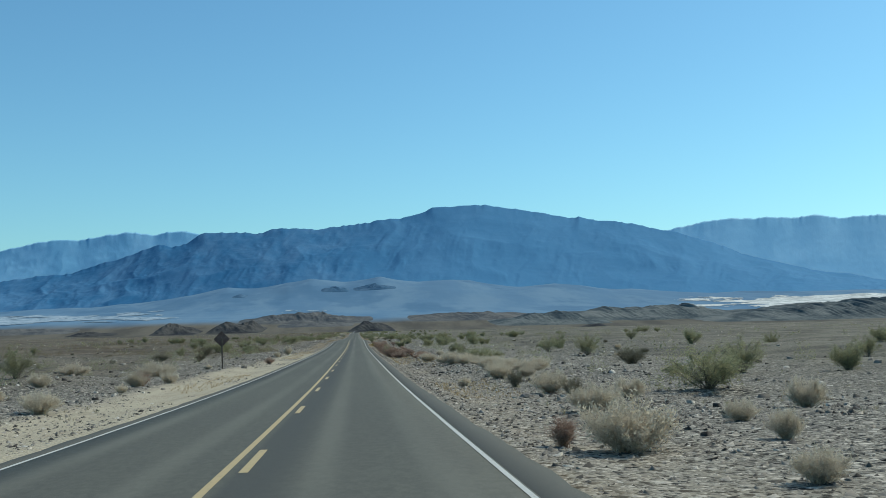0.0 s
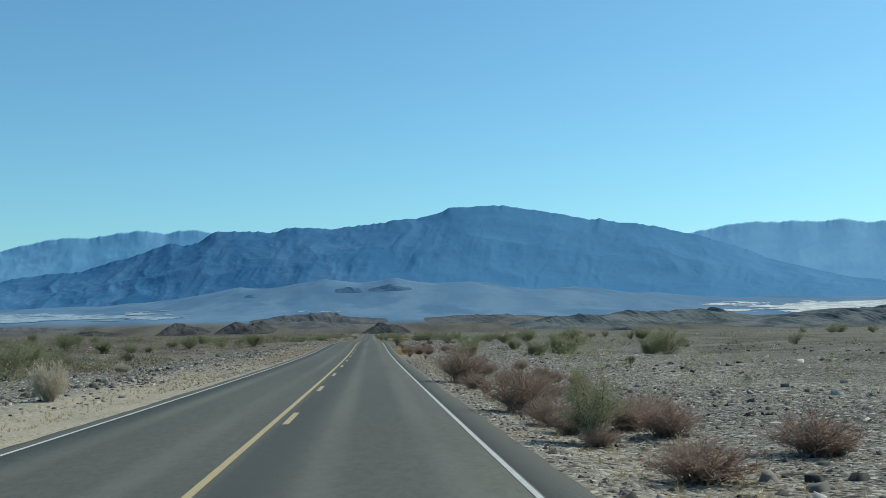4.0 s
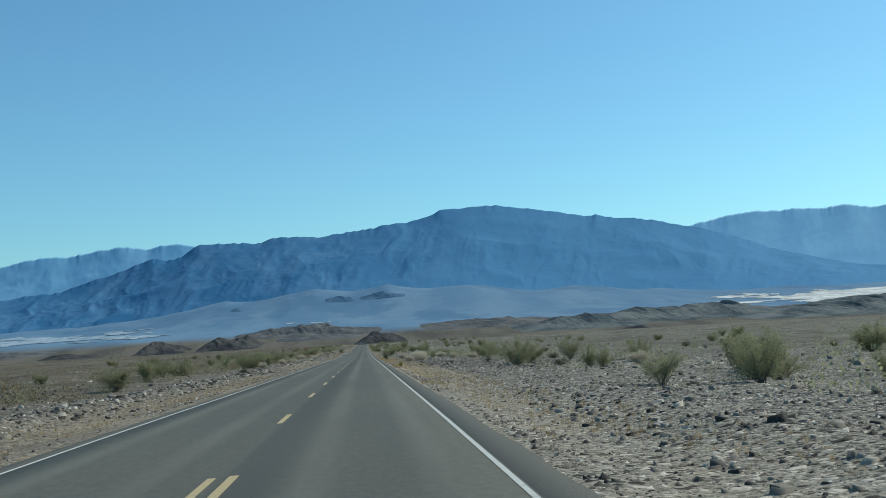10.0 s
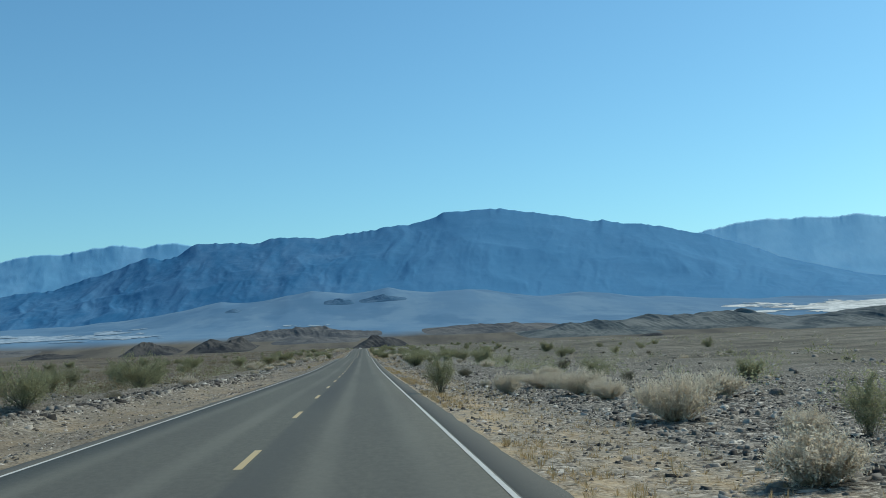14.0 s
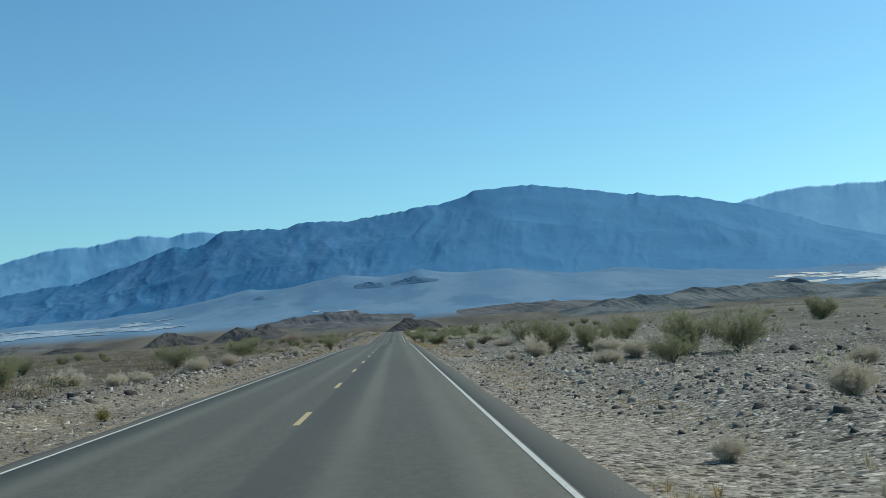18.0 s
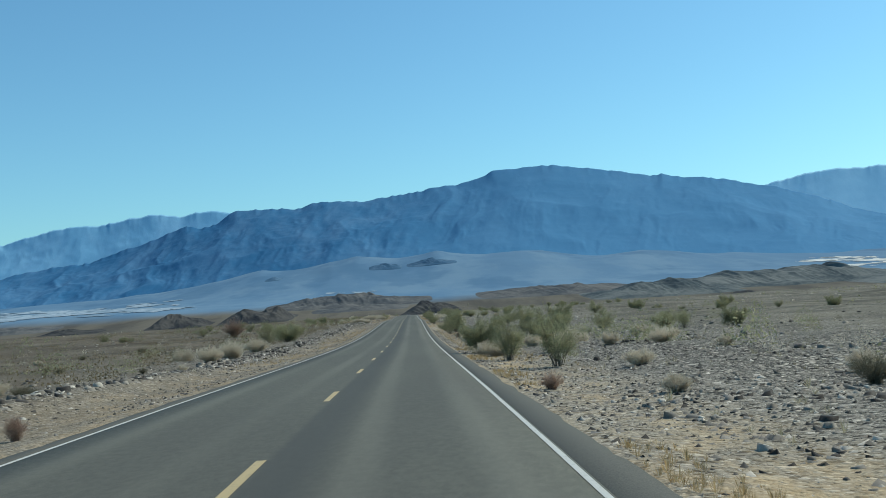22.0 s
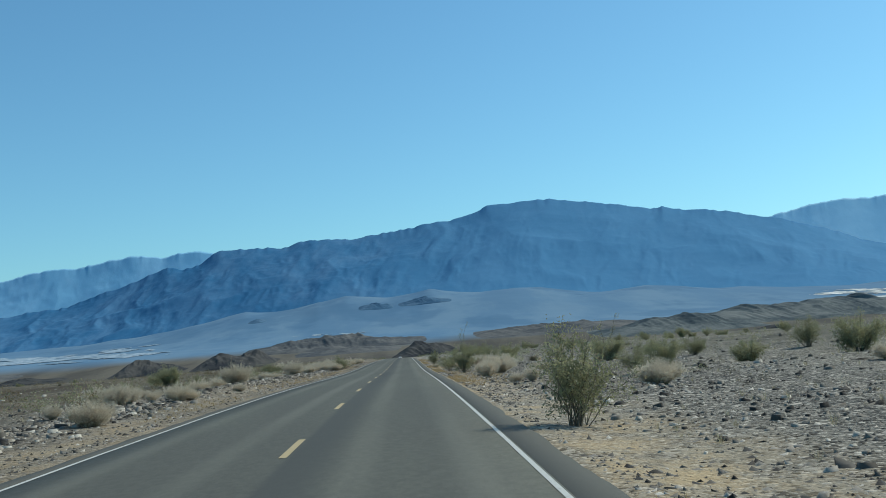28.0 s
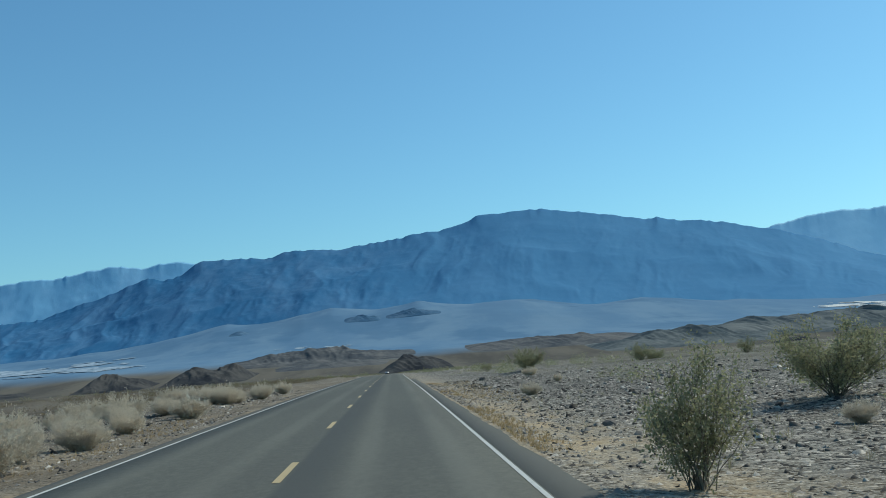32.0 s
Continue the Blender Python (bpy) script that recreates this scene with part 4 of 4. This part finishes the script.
def slabs_at(x, y, size, squash=0.20):
    """Broken flat stones: a crooked block with a tilted, uneven top. Quads."""
    n = len(x)
    square = np.array([[-1, -1], [1, -1], [1, 1], [-1, 1]], float)[None]
    v = np.zeros((n, 8, 3))
    v[:, :4, :2] = square * rng.uniform(0.55, 1.0, (n, 4, 2))
    v[:, 4:, :2] = v[:, :4, :2] * rng.uniform(0.45, 1.0, (n, 4, 1)) + rng.uniform(-0.18, 0.18, (n, 1, 2))
    lift = rng.uniform(0.4, 1.5, (n, 1)) * squash * 2
    v[:, 4:, 2] = lift * rng.uniform(0.65, 1.15, (n, 4)) + 0.75 * squash * (v[:, 4:, 0] * rng.normal(size=(n, 1)) + v[:, 4:, 1] * rng.normal(size=(n, 1)))
    v[:, 4:, 2] = np.maximum(v[:, 4:, 2], 0.06)
    v[:, :4, 2] = -0.2
    a = rng.uniform(0, 6.28, n)
    c, s = np.cos(a)[:, None], np.sin(a)[:, None]
    thin = rng.uniform(0.5, 1.0, n)[:, None]
    P = np.stack([v[..., 0] * c - v[..., 1] * thin * s, v[..., 0] * s + v[..., 1] * thin * c, v[..., 2]], -1) * (size / 2)[:, None, None]
    P = P + np.stack([x, y, land(x, y)], -1)[:, None]
    f = (np.arange(n) * 8)[:, None, None] + np.array([[4, 5, 6, 7], [0, 1, 5, 4], [1, 2, 6, 5], [2, 3, 7, 6], [3, 0, 4, 7]])[None]
    return P.reshape(-1, 3), f.reshape(-1, 4)


def chips_at(x, y, size, squash=0.24):
    """Small angular chips: a crooked base of four corners under one off-centre point. Triangles."""
    n = len(x)
    v = np.zeros((n, 5, 3))
    v[:, :4, :2] = np.array([[-1, -1], [1, -1], [1, 1], [-1, 1]], float)[None] * rng.uniform(0.4, 1.0, (n, 4, 2))
    v[:, 4, :2] = rng.uniform(-0.95, 0.95, (n, 2))
    v[:, 4, 2] = rng.uniform(0.5, 1.7, n) * squash * 2
    a = rng.uniform(0, 6.28, n)
    c, s = np.cos(a)[:, None], np.sin(a)[:, None]
    wide = rng.uniform(0.5, 1.0, n)[:, None]
    P = np.stack([v[..., 0] * c - v[..., 1] * wide * s, v[..., 0] * s + v[..., 1] * wide * c, v[..., 2]], -1) * (size / 2)[:, None, None]
    P = P + np.stack([x, y, land(x, y) - size * 0.03], -1)[:, None]
    f = (np.arange(n) * 5)[:, None, None] + np.array([[0, 1, 4], [1, 2, 4], [2, 3, 4], [3, 0, 4]])[None]
    return P.reshape(-1, 3), f.reshape(-1, 3)


def stone_field(name, n, lo, hi, smin, smax, seed, label, side=0, span=(2, 935), thr=-0.15, power=1.3, shape=slabs_at):
    y = rng.uniform(*span, n)
    x = lo + (hi - lo) * rng.random(n) ** power
    x = x * (np.where(rng.random(n) < 0.6, 1, -1) if side == 0 else side)
    size = smin * (smax / smin) ** (rng.random(n) ** 2.2)
    ok = fbm(x / 7, y / 11, 3, seed) + 0.15 * rng.normal(size=n) > thr + 0.26 * ease(6.6, 4.6, np.abs(x)) + 0.5 * ease(190, 110, y) * ease(-8.2, -6.4, x) * (x < 0)
    x, y, size = x[ok], y[ok], size[ok]
    return tagged(new(name, soup([shape(x, y, size)], STONE, name)), label, "stones", kind="stuff")


stone_field("gravel_chips", 400000, 4.0, 12.5, 0.045, 0.19, 301, "dense angular grey and dark brown desert rubble on gravel", thr=-0.45, shape=chips_at)
stone_field("gravel_stones", 64000, 5.4, 16, 0.09, 0.30, 304, "angular dark and pale desert stones on gravel", thr=-0.1)
stone_field("gravel_stones", 34000, 13, 44, 0.14, 0.46, 302, "larger dark stones scattered over the plain", thr=-0.05)
stone_field("rubble_stones", 22000, 6.8, 20, 0.05, 0.26, 305, "dark angular rubble lying in a stony stretch", side=1, span=(322, 415), thr=-0.2)
stone_field("windrow_stones", 22000, 6.0, 8.6, 0.08, 0.40, 303, "graded row of broken stones along the road", side=-1, span=(60, 930), thr=-0.05, power=1.0)
stone_field("windrow_stones", 22000, 6.6, 9.4, 0.09, 0.42, 306, "thick graded row of broken pale and dark stones", side=-1, span=(300, 880), thr=-0.12, power=1.0)


def boulder_mesh(k):
    bm = bmesh.new()
    bmesh.ops.create_icosphere(bm, subdivisions=2, radius=0.5)
    off = Vector((7.7 * k, 3.1, 1.3))
    for v in bm.verts:
        d = 1 + 0.45 * noise.noise(v.co * 2.2 + off) + 0.16 * noise.noise(v.co * 6 + off)
        v.co = Vector((v.co.x * d, v.co.y * d * 0.85, max(v.co.z * d * 0.62, -0.2)))
    me = bpy.data.meshes.new("rock")
    bm.to_mesh(me)
    bm.free()
    me.materials.append(BOULDER)
    return me


ROCKS = [boulder_mesh(k) for k in range(7)]
for k in range(230):
    y = rng.uniform(5, 930)
    x = (6.3 + 24 * rng.random() ** 1.6) * (1 if rng.random() < 0.55 else -1)
    s = rng.uniform(0.22, 0.5)
    rock = new("rock", ROCKS[k % 7])
    rock.matrix_basis = Matrix.LocRotScale((x, y, float(land(x, y)) + 0.06 * s), Euler((rng.normal() * 0.2, rng.normal() * 0.2, rng.uniform(0, 6.28))), (s, s, s * rng.uniform(0.7, 1.1)))
    tagged(rock, "weathered angular rock lying on gravel", "rock", "rocks beside the road")


# ---- dry grass of the verges, and scrub too far to count ----
def tuft_field(name, x, y, h, blades_each, mat, label, category, wide=0.12):
    n = len(x)
    z = land(x, y)
    k = blades_each
    az = rng.uniform(0, 6.28, (n, k))
    lean = rng.uniform(0.1, 0.9, (n, k))
    L = h[:, None] * rng.uniform(0.55, 1.1, (n, k))
    w = wide * h[:, None] * rng.uniform(0.6, 1.3, (n, k))
    root = np.stack([x, y, z - 0.02], -1)[:, None] + np.stack([np.cos(az), np.sin(az), 0 * az], -1) * (h[:, None] * 0.12 * rng.random((n, k)))[..., None]
    tip = root + np.stack([np.cos(az) * lean, np.sin(az) * lean, 1.15 - 0.6 * lean], -1) * L[..., None]
    s = np.stack([-np.sin(az), np.cos(az), 0 * az], -1) * w[..., None]
    mid = root * 0.45 + tip * 0.55 + np.array([0, 0, 0.06]) * L[..., None]
    v = np.stack([root - s * 0.3, mid - s * 0.5, tip, mid + s * 0.5], 2)
    return tagged(new(name, mesh_of(name, v.reshape(-1, 3), np.arange(4 * n * k).reshape(-1, 4), mat)), label, category, kind="stuff")


n = 32000
y = rng.uniform(0, 930, n)
x = np.where(rng.random(n) < 0.62, 4.5 + 2.3 * rng.random(n) ** 1.2, -4.5 - 1.8 * rng.random(n) ** 1.2)
ok = vnoise(y / 18, x * 0.2, 401) + 0.25 * vnoise(y / 5, x, 402) > -0.02
tuft_field("verge_grass", x[ok], y[ok], rng.uniform(0.05, 0.15, ok.sum()), 12, GRASS, "sparse straw-yellow dry grass along the asphalt edge", "grass", 0.05)

n = 15000
y = rng.uniform(0, 930, n)
x = ROAD_R + 0.12 + 0.75 * rng.random(n) ** 1.5
ok = (vnoise(y / 9, y * 0 + 3, 403) + 0.5 * vnoise(y / 2.5, y * 0 + 1, 404) > -0.05) & ((y > 185) & (y < 222) | (y > 300) & (y < 480) | (y > 555) & (y < 640) | (y > 720))
tuft_field("verge_grass", x[ok], y[ok], rng.uniform(0.07, 0.18, ok.sum()), 16, GRASS, "ochre strip of dry grass clumps hugging the asphalt", "grass", 0.05)

SAGE = leaf_mat("low_scrub_blade", (0.30, 0.265, 0.17), (0.50, 0.445, 0.31), 0.45)
n = 11000
y = rng.uniform(0, 935, n)
x = (5.6 + 26 * rng.random(n) ** 1.3) * np.where(rng.random(n) < 0.55, 1, -1)
ok = fbm(x / 9, y / 14, 3, 405) > -0.08
tuft_field("low_scrub", x[ok], y[ok], rng.uniform(0.08, 0.24, ok.sum()), 18, SAGE, "low straw-grey dry scrub among the stones", "scrub", 0.045)


def clump_field(name, x, y, h, k, mat, label, category, wide=0.62):
    """Far bushes: each a ragged dome of k small leaf quads."""
    n = len(x)
    r = rng.random((n, k)) ** 0.5
    az = rng.uniform(0, 6.28, (n, k))
    up = rng.random((n, k)) * (1.05 - 0.75 * r ** 2)
    at = np.stack([np.cos(az) * r * wide, np.sin(az) * r * wide, up], -1) * h[:, None, None]
    at = at + np.stack([x, y, land(x, y)], -1)[:, None]
    d = unit(rng.normal(size=(n, k, 3)) + np.array([0, 0, 0.6]))
    s = unit(np.cross(d, rng.normal(size=(n, k, 3))))
    L = (h[:, None] * rng.uniform(0.6, 1.3, (n, k)) * 1.15 / k ** 0.5)[..., None]
    v = np.stack([at - s * L * 0.15, at + d * L * 0.5 - s * L * 0.28, at + d * L, at + d * L * 0.5 + s * L * 0.28], 2)
    return tagged(new(name, mesh_of(name, v.reshape(-1, 3), np.arange(4 * n * k).reshape(-1, 4), mat)), label, category, kind="stuff")


for mat, n, hmax, seed, label in ((LEAF, 8500, 1.35, 411, "far olive creosote scrub dotting the plain"), (STRAW, 6500, 0.6, 412, "far pale dry scrub dotting the plain"), (DUSK, 6000, 0.6, 413, "far dark scrub dotting the plain")):
    y = rng.uniform(0, 1, n) ** 0.8 * 1900 + 30
    x = (12 + 420 * rng.random(n) ** 2.5) * np.where(rng.random(n) < 0.5, 1, -1)
    x = np.where((y > 980) & (rng.random(n) < 0.5), np.sign(x) * (7 + 40 * rng.random(n)), x)
    ok = fbm(x / 60, y / 80, 2, seed) > -0.12
    tall = hmax * rng.uniform(0.35, 1.0, len(x))
    close, nearer = np.abs(x) < 60, (np.abs(x) < 28) & (y < 1000)
    for pick, k in ((ok & nearer, 150), (ok & close & ~nearer, 36), (ok & ~close, 13)):
        clump_field("far_scrub", x[pick], y[pick], tall[pick], k, mat, label, "scrub")


BELT = leaf_mat("belt_scrub_leaf", (0.165, 0.125, 0.072), (0.33, 0.27, 0.165), 0.45)
n = 5200
y = rng.uniform(120, 1250, n)
x = -(11.5 + 60 * rng.random(n) ** 1.6)
ok = fbm(x / 22, y / 34, 3, 421) > -0.16
clump_field("scrub_belt", x[ok], y[ok], rng.uniform(0.35, 0.95, ok.sum()), 60, BELT, "brown-olive low scrub in a belt beyond the stones", "scrub", 0.95)


# ---- road sign, seen from behind ----
m = Nodes("weathered_post", 0.85, 0.2)
g1 = m.noise(3, 5, 0.6, (8, 8, 1))
m.bump(g1, 0.4, 0.004)
POST = m.done(m.mix(m.ramp(g1, 0.35, 0.65), (0.10, 0.075, 0.058), (0.20, 0.155, 0.12)))
m = Nodes("sign_back", 0.6, 0.3)
g1 = m.noise(5, 4, 0.6)
PANEL = m.done(m.mix(m.ramp(g1, 0.3, 0.7), (0.105, 0.066, 0.056), (0.155, 0.105, 0.090)))
m = Nodes("bolt_steel", 0.45, 0.5)
m.bsdf.inputs["Metallic"].default_value = 0.9
BOLT = m.done(m.mix(m.noise(60), (0.25, 0.25, 0.25), (0.4, 0.4, 0.4)))


def bm_mesh(name, bm, mat, smooth=False):
    me = bpy.data.meshes.new(name)
    if smooth:
        for f in bm.faces:
            f.smooth = True
    bm.to_mesh(me)
    bm.free()
    me.materials.append(mat)
    return me


def box(size, at=(0, 0, 0), bevel=0.0, seg=2):
    bm = bmesh.new()
    bmesh.ops.create_cube(bm, size=1.0, matrix=Matrix.LocRotScale(at, None, size))
    if bevel:
        bmesh.ops.bevel(bm, geom=list(bm.edges), offset=bevel, segments=seg, affect="EDGES", profile=0.5)
    return bm


def disc(radius, depth, at, axis="Y", seg=24, bevel=0.0):
    bm = bmesh.new()
    turn = {"Y": Euler((radians(90), 0, 0)), "X": Euler((0, radians(90), 0)), "Z": Euler((0, 0, 0))}[axis]
    bmesh.ops.create_cone(bm, cap_ends=True, segments=seg, radius1=radius, radius2=radius, depth=depth, matrix=Matrix.LocRotScale(at, turn, None))
    if bevel:
        bmesh.ops.bevel(bm, geom=[e for e in bm.edges if len(e.link_faces) == 2 and e.calc_face_angle(0) > 0.8], offset=bevel, segments=2, affect="EDGES")
    return bm


SIGN_X, SIGN_Y = -7.3, 72.6
sign = tagged(new("road_sign"), "dark back of a diamond warning sign on a wooden post", "road sign")
sign.matrix_basis = Matrix.LocRotScale((SIGN_X, SIGN_Y, float(land(SIGN_X, SIGN_Y))), Euler((0, radians(-1.2), radians(6))), None)
part("post", bm_mesh("post", box((0.10, 0.10, 2.2), (0, 0, 0.95), 0.006), POST), sign, "square weathered wooden post")
bm = box((0.762, 0.006, 0.762), (0, 0, 0))
bmesh.ops.bevel(bm, geom=[e for e in bm.edges if abs(e.verts[0].co.y - e.verts[1].co.y) > 0.003], offset=0.05, segments=4, affect="EDGES", profile=0.5)
bmesh.ops.transform(bm, matrix=Matrix.Translation((0, 0.056, 2.0)) @ Matrix.Rotation(radians(45), 4, "Y"), verts=bm.verts)
plate = part("sign_panel", bm_mesh("sign_panel", bm, PANEL), sign, "diamond-shaped metal panel")
for hz in (1.75, 2.12):
    part("bolt", bm_mesh("bolt", disc(0.012, 0.02, (0, -0.055, hz), "Y", 8), BOLT), sign)

# ---- a car coming the other way, far down the road ----
m = Nodes("silver_paint", 0.3, 0.5)
m.bsdf.inputs["Metallic"].default_value = 0.35
m.bsdf.inputs["Coat Weight"].default_value = 0.6
CAR = m.done(m.mix(m.noise(3), (0.55, 0.56, 0.57), (0.62, 0.63, 0.64)))
m = Nodes("car_glass", 0.05, 0.6)
GLASS = m.done(m.mix(m.noise(2), (0.012, 0.014, 0.016), (0.02, 0.022, 0.024)))
m = Nodes("black_trim", 0.6, 0.3)
TRIM = m.done(m.mix(m.noise(30), (0.018, 0.018, 0.018), (0.03, 0.03, 0.03)))
m = Nodes("tyre_rubber", 0.9, 0.2)
TYRE = m.done(m.mix(m.noise(40), (0.02, 0.02, 0.02), (0.035, 0.035, 0.035)))
m = Nodes("headlight_glow", 0.2, 0.5)
m.bsdf.inputs["Emission Color"].default_value = (1.0, 0.95, 0.85, 1)
m.bsdf.inputs["Emission Strength"].default_value = 3.0
LAMP = m.done((0.8, 0.8, 0.8))
m = Nodes("plate_white", 0.5, 0.3)
PLATE = m.done(m.mix(m.noise(20), (0.6, 0.6, 0.58), (0.7, 0.7, 0.68)))


def profile_body(name, outline, width, mat, taper=0.0, bevel=0.05):
    """A shape drawn from the side (along, up) and given a width; the top leans inward by taper."""
    bm = bmesh.new()
    zs = [p[1] for p in outline]
    lo, hi = min(zs), max(zs)
    vs = []
    for s in (-1, 1):
        vs.append([bm.verts.new((s * (width / 2 - taper * (z - lo) / (hi - lo)), y, z)) for y, z in outline])
    bm.faces.new(vs[0])
    bm.faces.new(vs[1][::-1])
    n = len(outline)
    for i in range(n):
        bm.faces.new((vs[0][i], vs[1][i], vs[1][(i + 1) % n], vs[0][(i + 1) % n]))
    bmesh.ops.recalc_face_normals(bm, faces=bm.faces)
    bmesh.ops.bevel(bm, geom=list(bm.edges), offset=bevel, segments=2, affect="EDGES", profile=0.5)
    return bm_mesh(name, bm, mat, True)


CAR_X, CAR_Y = -1.75, 1480.0
car = tagged(new("car"), "silver sport utility vehicle with lit headlights on the asphalt", "car")
car.matrix_basis = Matrix.LocRotScale((CAR_X, CAR_Y, float(road_surface(CAR_X, CAR_Y, 0.0))), None, None)
part("body", profile_body("body", [(-2.25, 0.35), (-2.3, 0.72), (-2.15, 0.95), (-1.0, 1.08), (2.1, 1.08), (2.3, 0.95), (2.3, 0.4), (2.1, 0.28), (-2.1, 0.28)], 1.88, CAR, 0.05, 0.07), car, "silver painted body")
part("cabin", profile_body("cabin", [(-1.05, 1.04), (-0.35, 1.64), (-0.1, 1.70), (1.7, 1.68), (2.15, 1.06)], 1.74, CAR, 0.20, 0.05), car)
bm = bmesh.new()
pts = [(-0.74, -1.02, 1.10), (0.74, -1.02, 1.10), (0.58, -0.40, 1.61), (-0.58, -0.40, 1.61)]
bm.faces.new([bm.verts.new((a1, b1 - 0.02, c1)) for a1, b1, c1 in pts])
bmesh.ops.solidify(bm, geom=list(bm.faces), thickness=0.015)
part("windscreen", bm_mesh("windscreen", bm, GLASS), car, "dark windscreen glass")
for sx in (-1, 1):
    bm = bmesh.new()
    bm.faces.new([bm.verts.new((sx * (0.875 - 0.2 * (c1 - 1.04) / 0.66) + sx * 0.006, b1, c1)) for b1, c1 in ((-0.8, 1.14), (1.8, 1.14), (1.55, 1.58), (-0.25, 1.58))])
    bmesh.ops.solidify(bm, geom=list(bm.faces), thickness=0.012)
    part("side_window", bm_mesh("side_window", bm, GLASS), car, "dark side glass")
    part("headlight", bm_mesh("headlight", box((0.36, 0.10, 0.15), (sx * 0.68, -2.25, 0.80), 0.03), LAMP), car, "lit white headlight")
    part("mirror", bm_mesh("mirror", box((0.22, 0.10, 0.15), (sx * 1.02, -0.75, 1.16), 0.04), TRIM), car)
    for wy in (-1.4, 1.4):
        wheel = part("wheel", bm_mesh("wheel", disc(0.20, 0.20, (sx * 0.84, wy, 0.36), "X", 20, 0.02), BOLT), car)
        bm = bmesh.new()
        ringv = []
        for i in range(28):
            a1 = i * 2 * math.pi / 28
            ringv.append([bm.verts.new((sx * 0.84 + dx, wy + rr * math.cos(a1), 0.36 + rr * math.sin(a1))) for dx, rr in ((-0.11, 0.22), (-0.12, 0.31), (-0.09, 0.36), (0.09, 0.36), (0.12, 0.31), (0.11, 0.22))])
        for i in range(28):
            for j in range(6):
                bm.faces.new((ringv[i][j], ringv[i][(j + 1) % 6], ringv[(i + 1) % 28][(j + 1) % 6], ringv[(i + 1) % 28][j]))
        bmesh.ops.recalc_face_normals(bm, faces=bm.faces)
        part("tyre", bm_mesh("tyre", bm, TYRE, True), wheel)
part("grille", bm_mesh("grille", box((0.9, 0.06, 0.26), (0, -2.29, 0.74), 0.03), TRIM), car, "black grille")
part("bumper", bm_mesh("bumper", box((1.8, 0.16, 0.24), (0, -2.26, 0.46), 0.06), TRIM), car, "black bumper")
part("number_plate", bm_mesh("number_plate", box((0.31, 0.012, 0.15), (0, -2.36, 0.48), 0.004), PLATE), car, "plain pale plate")
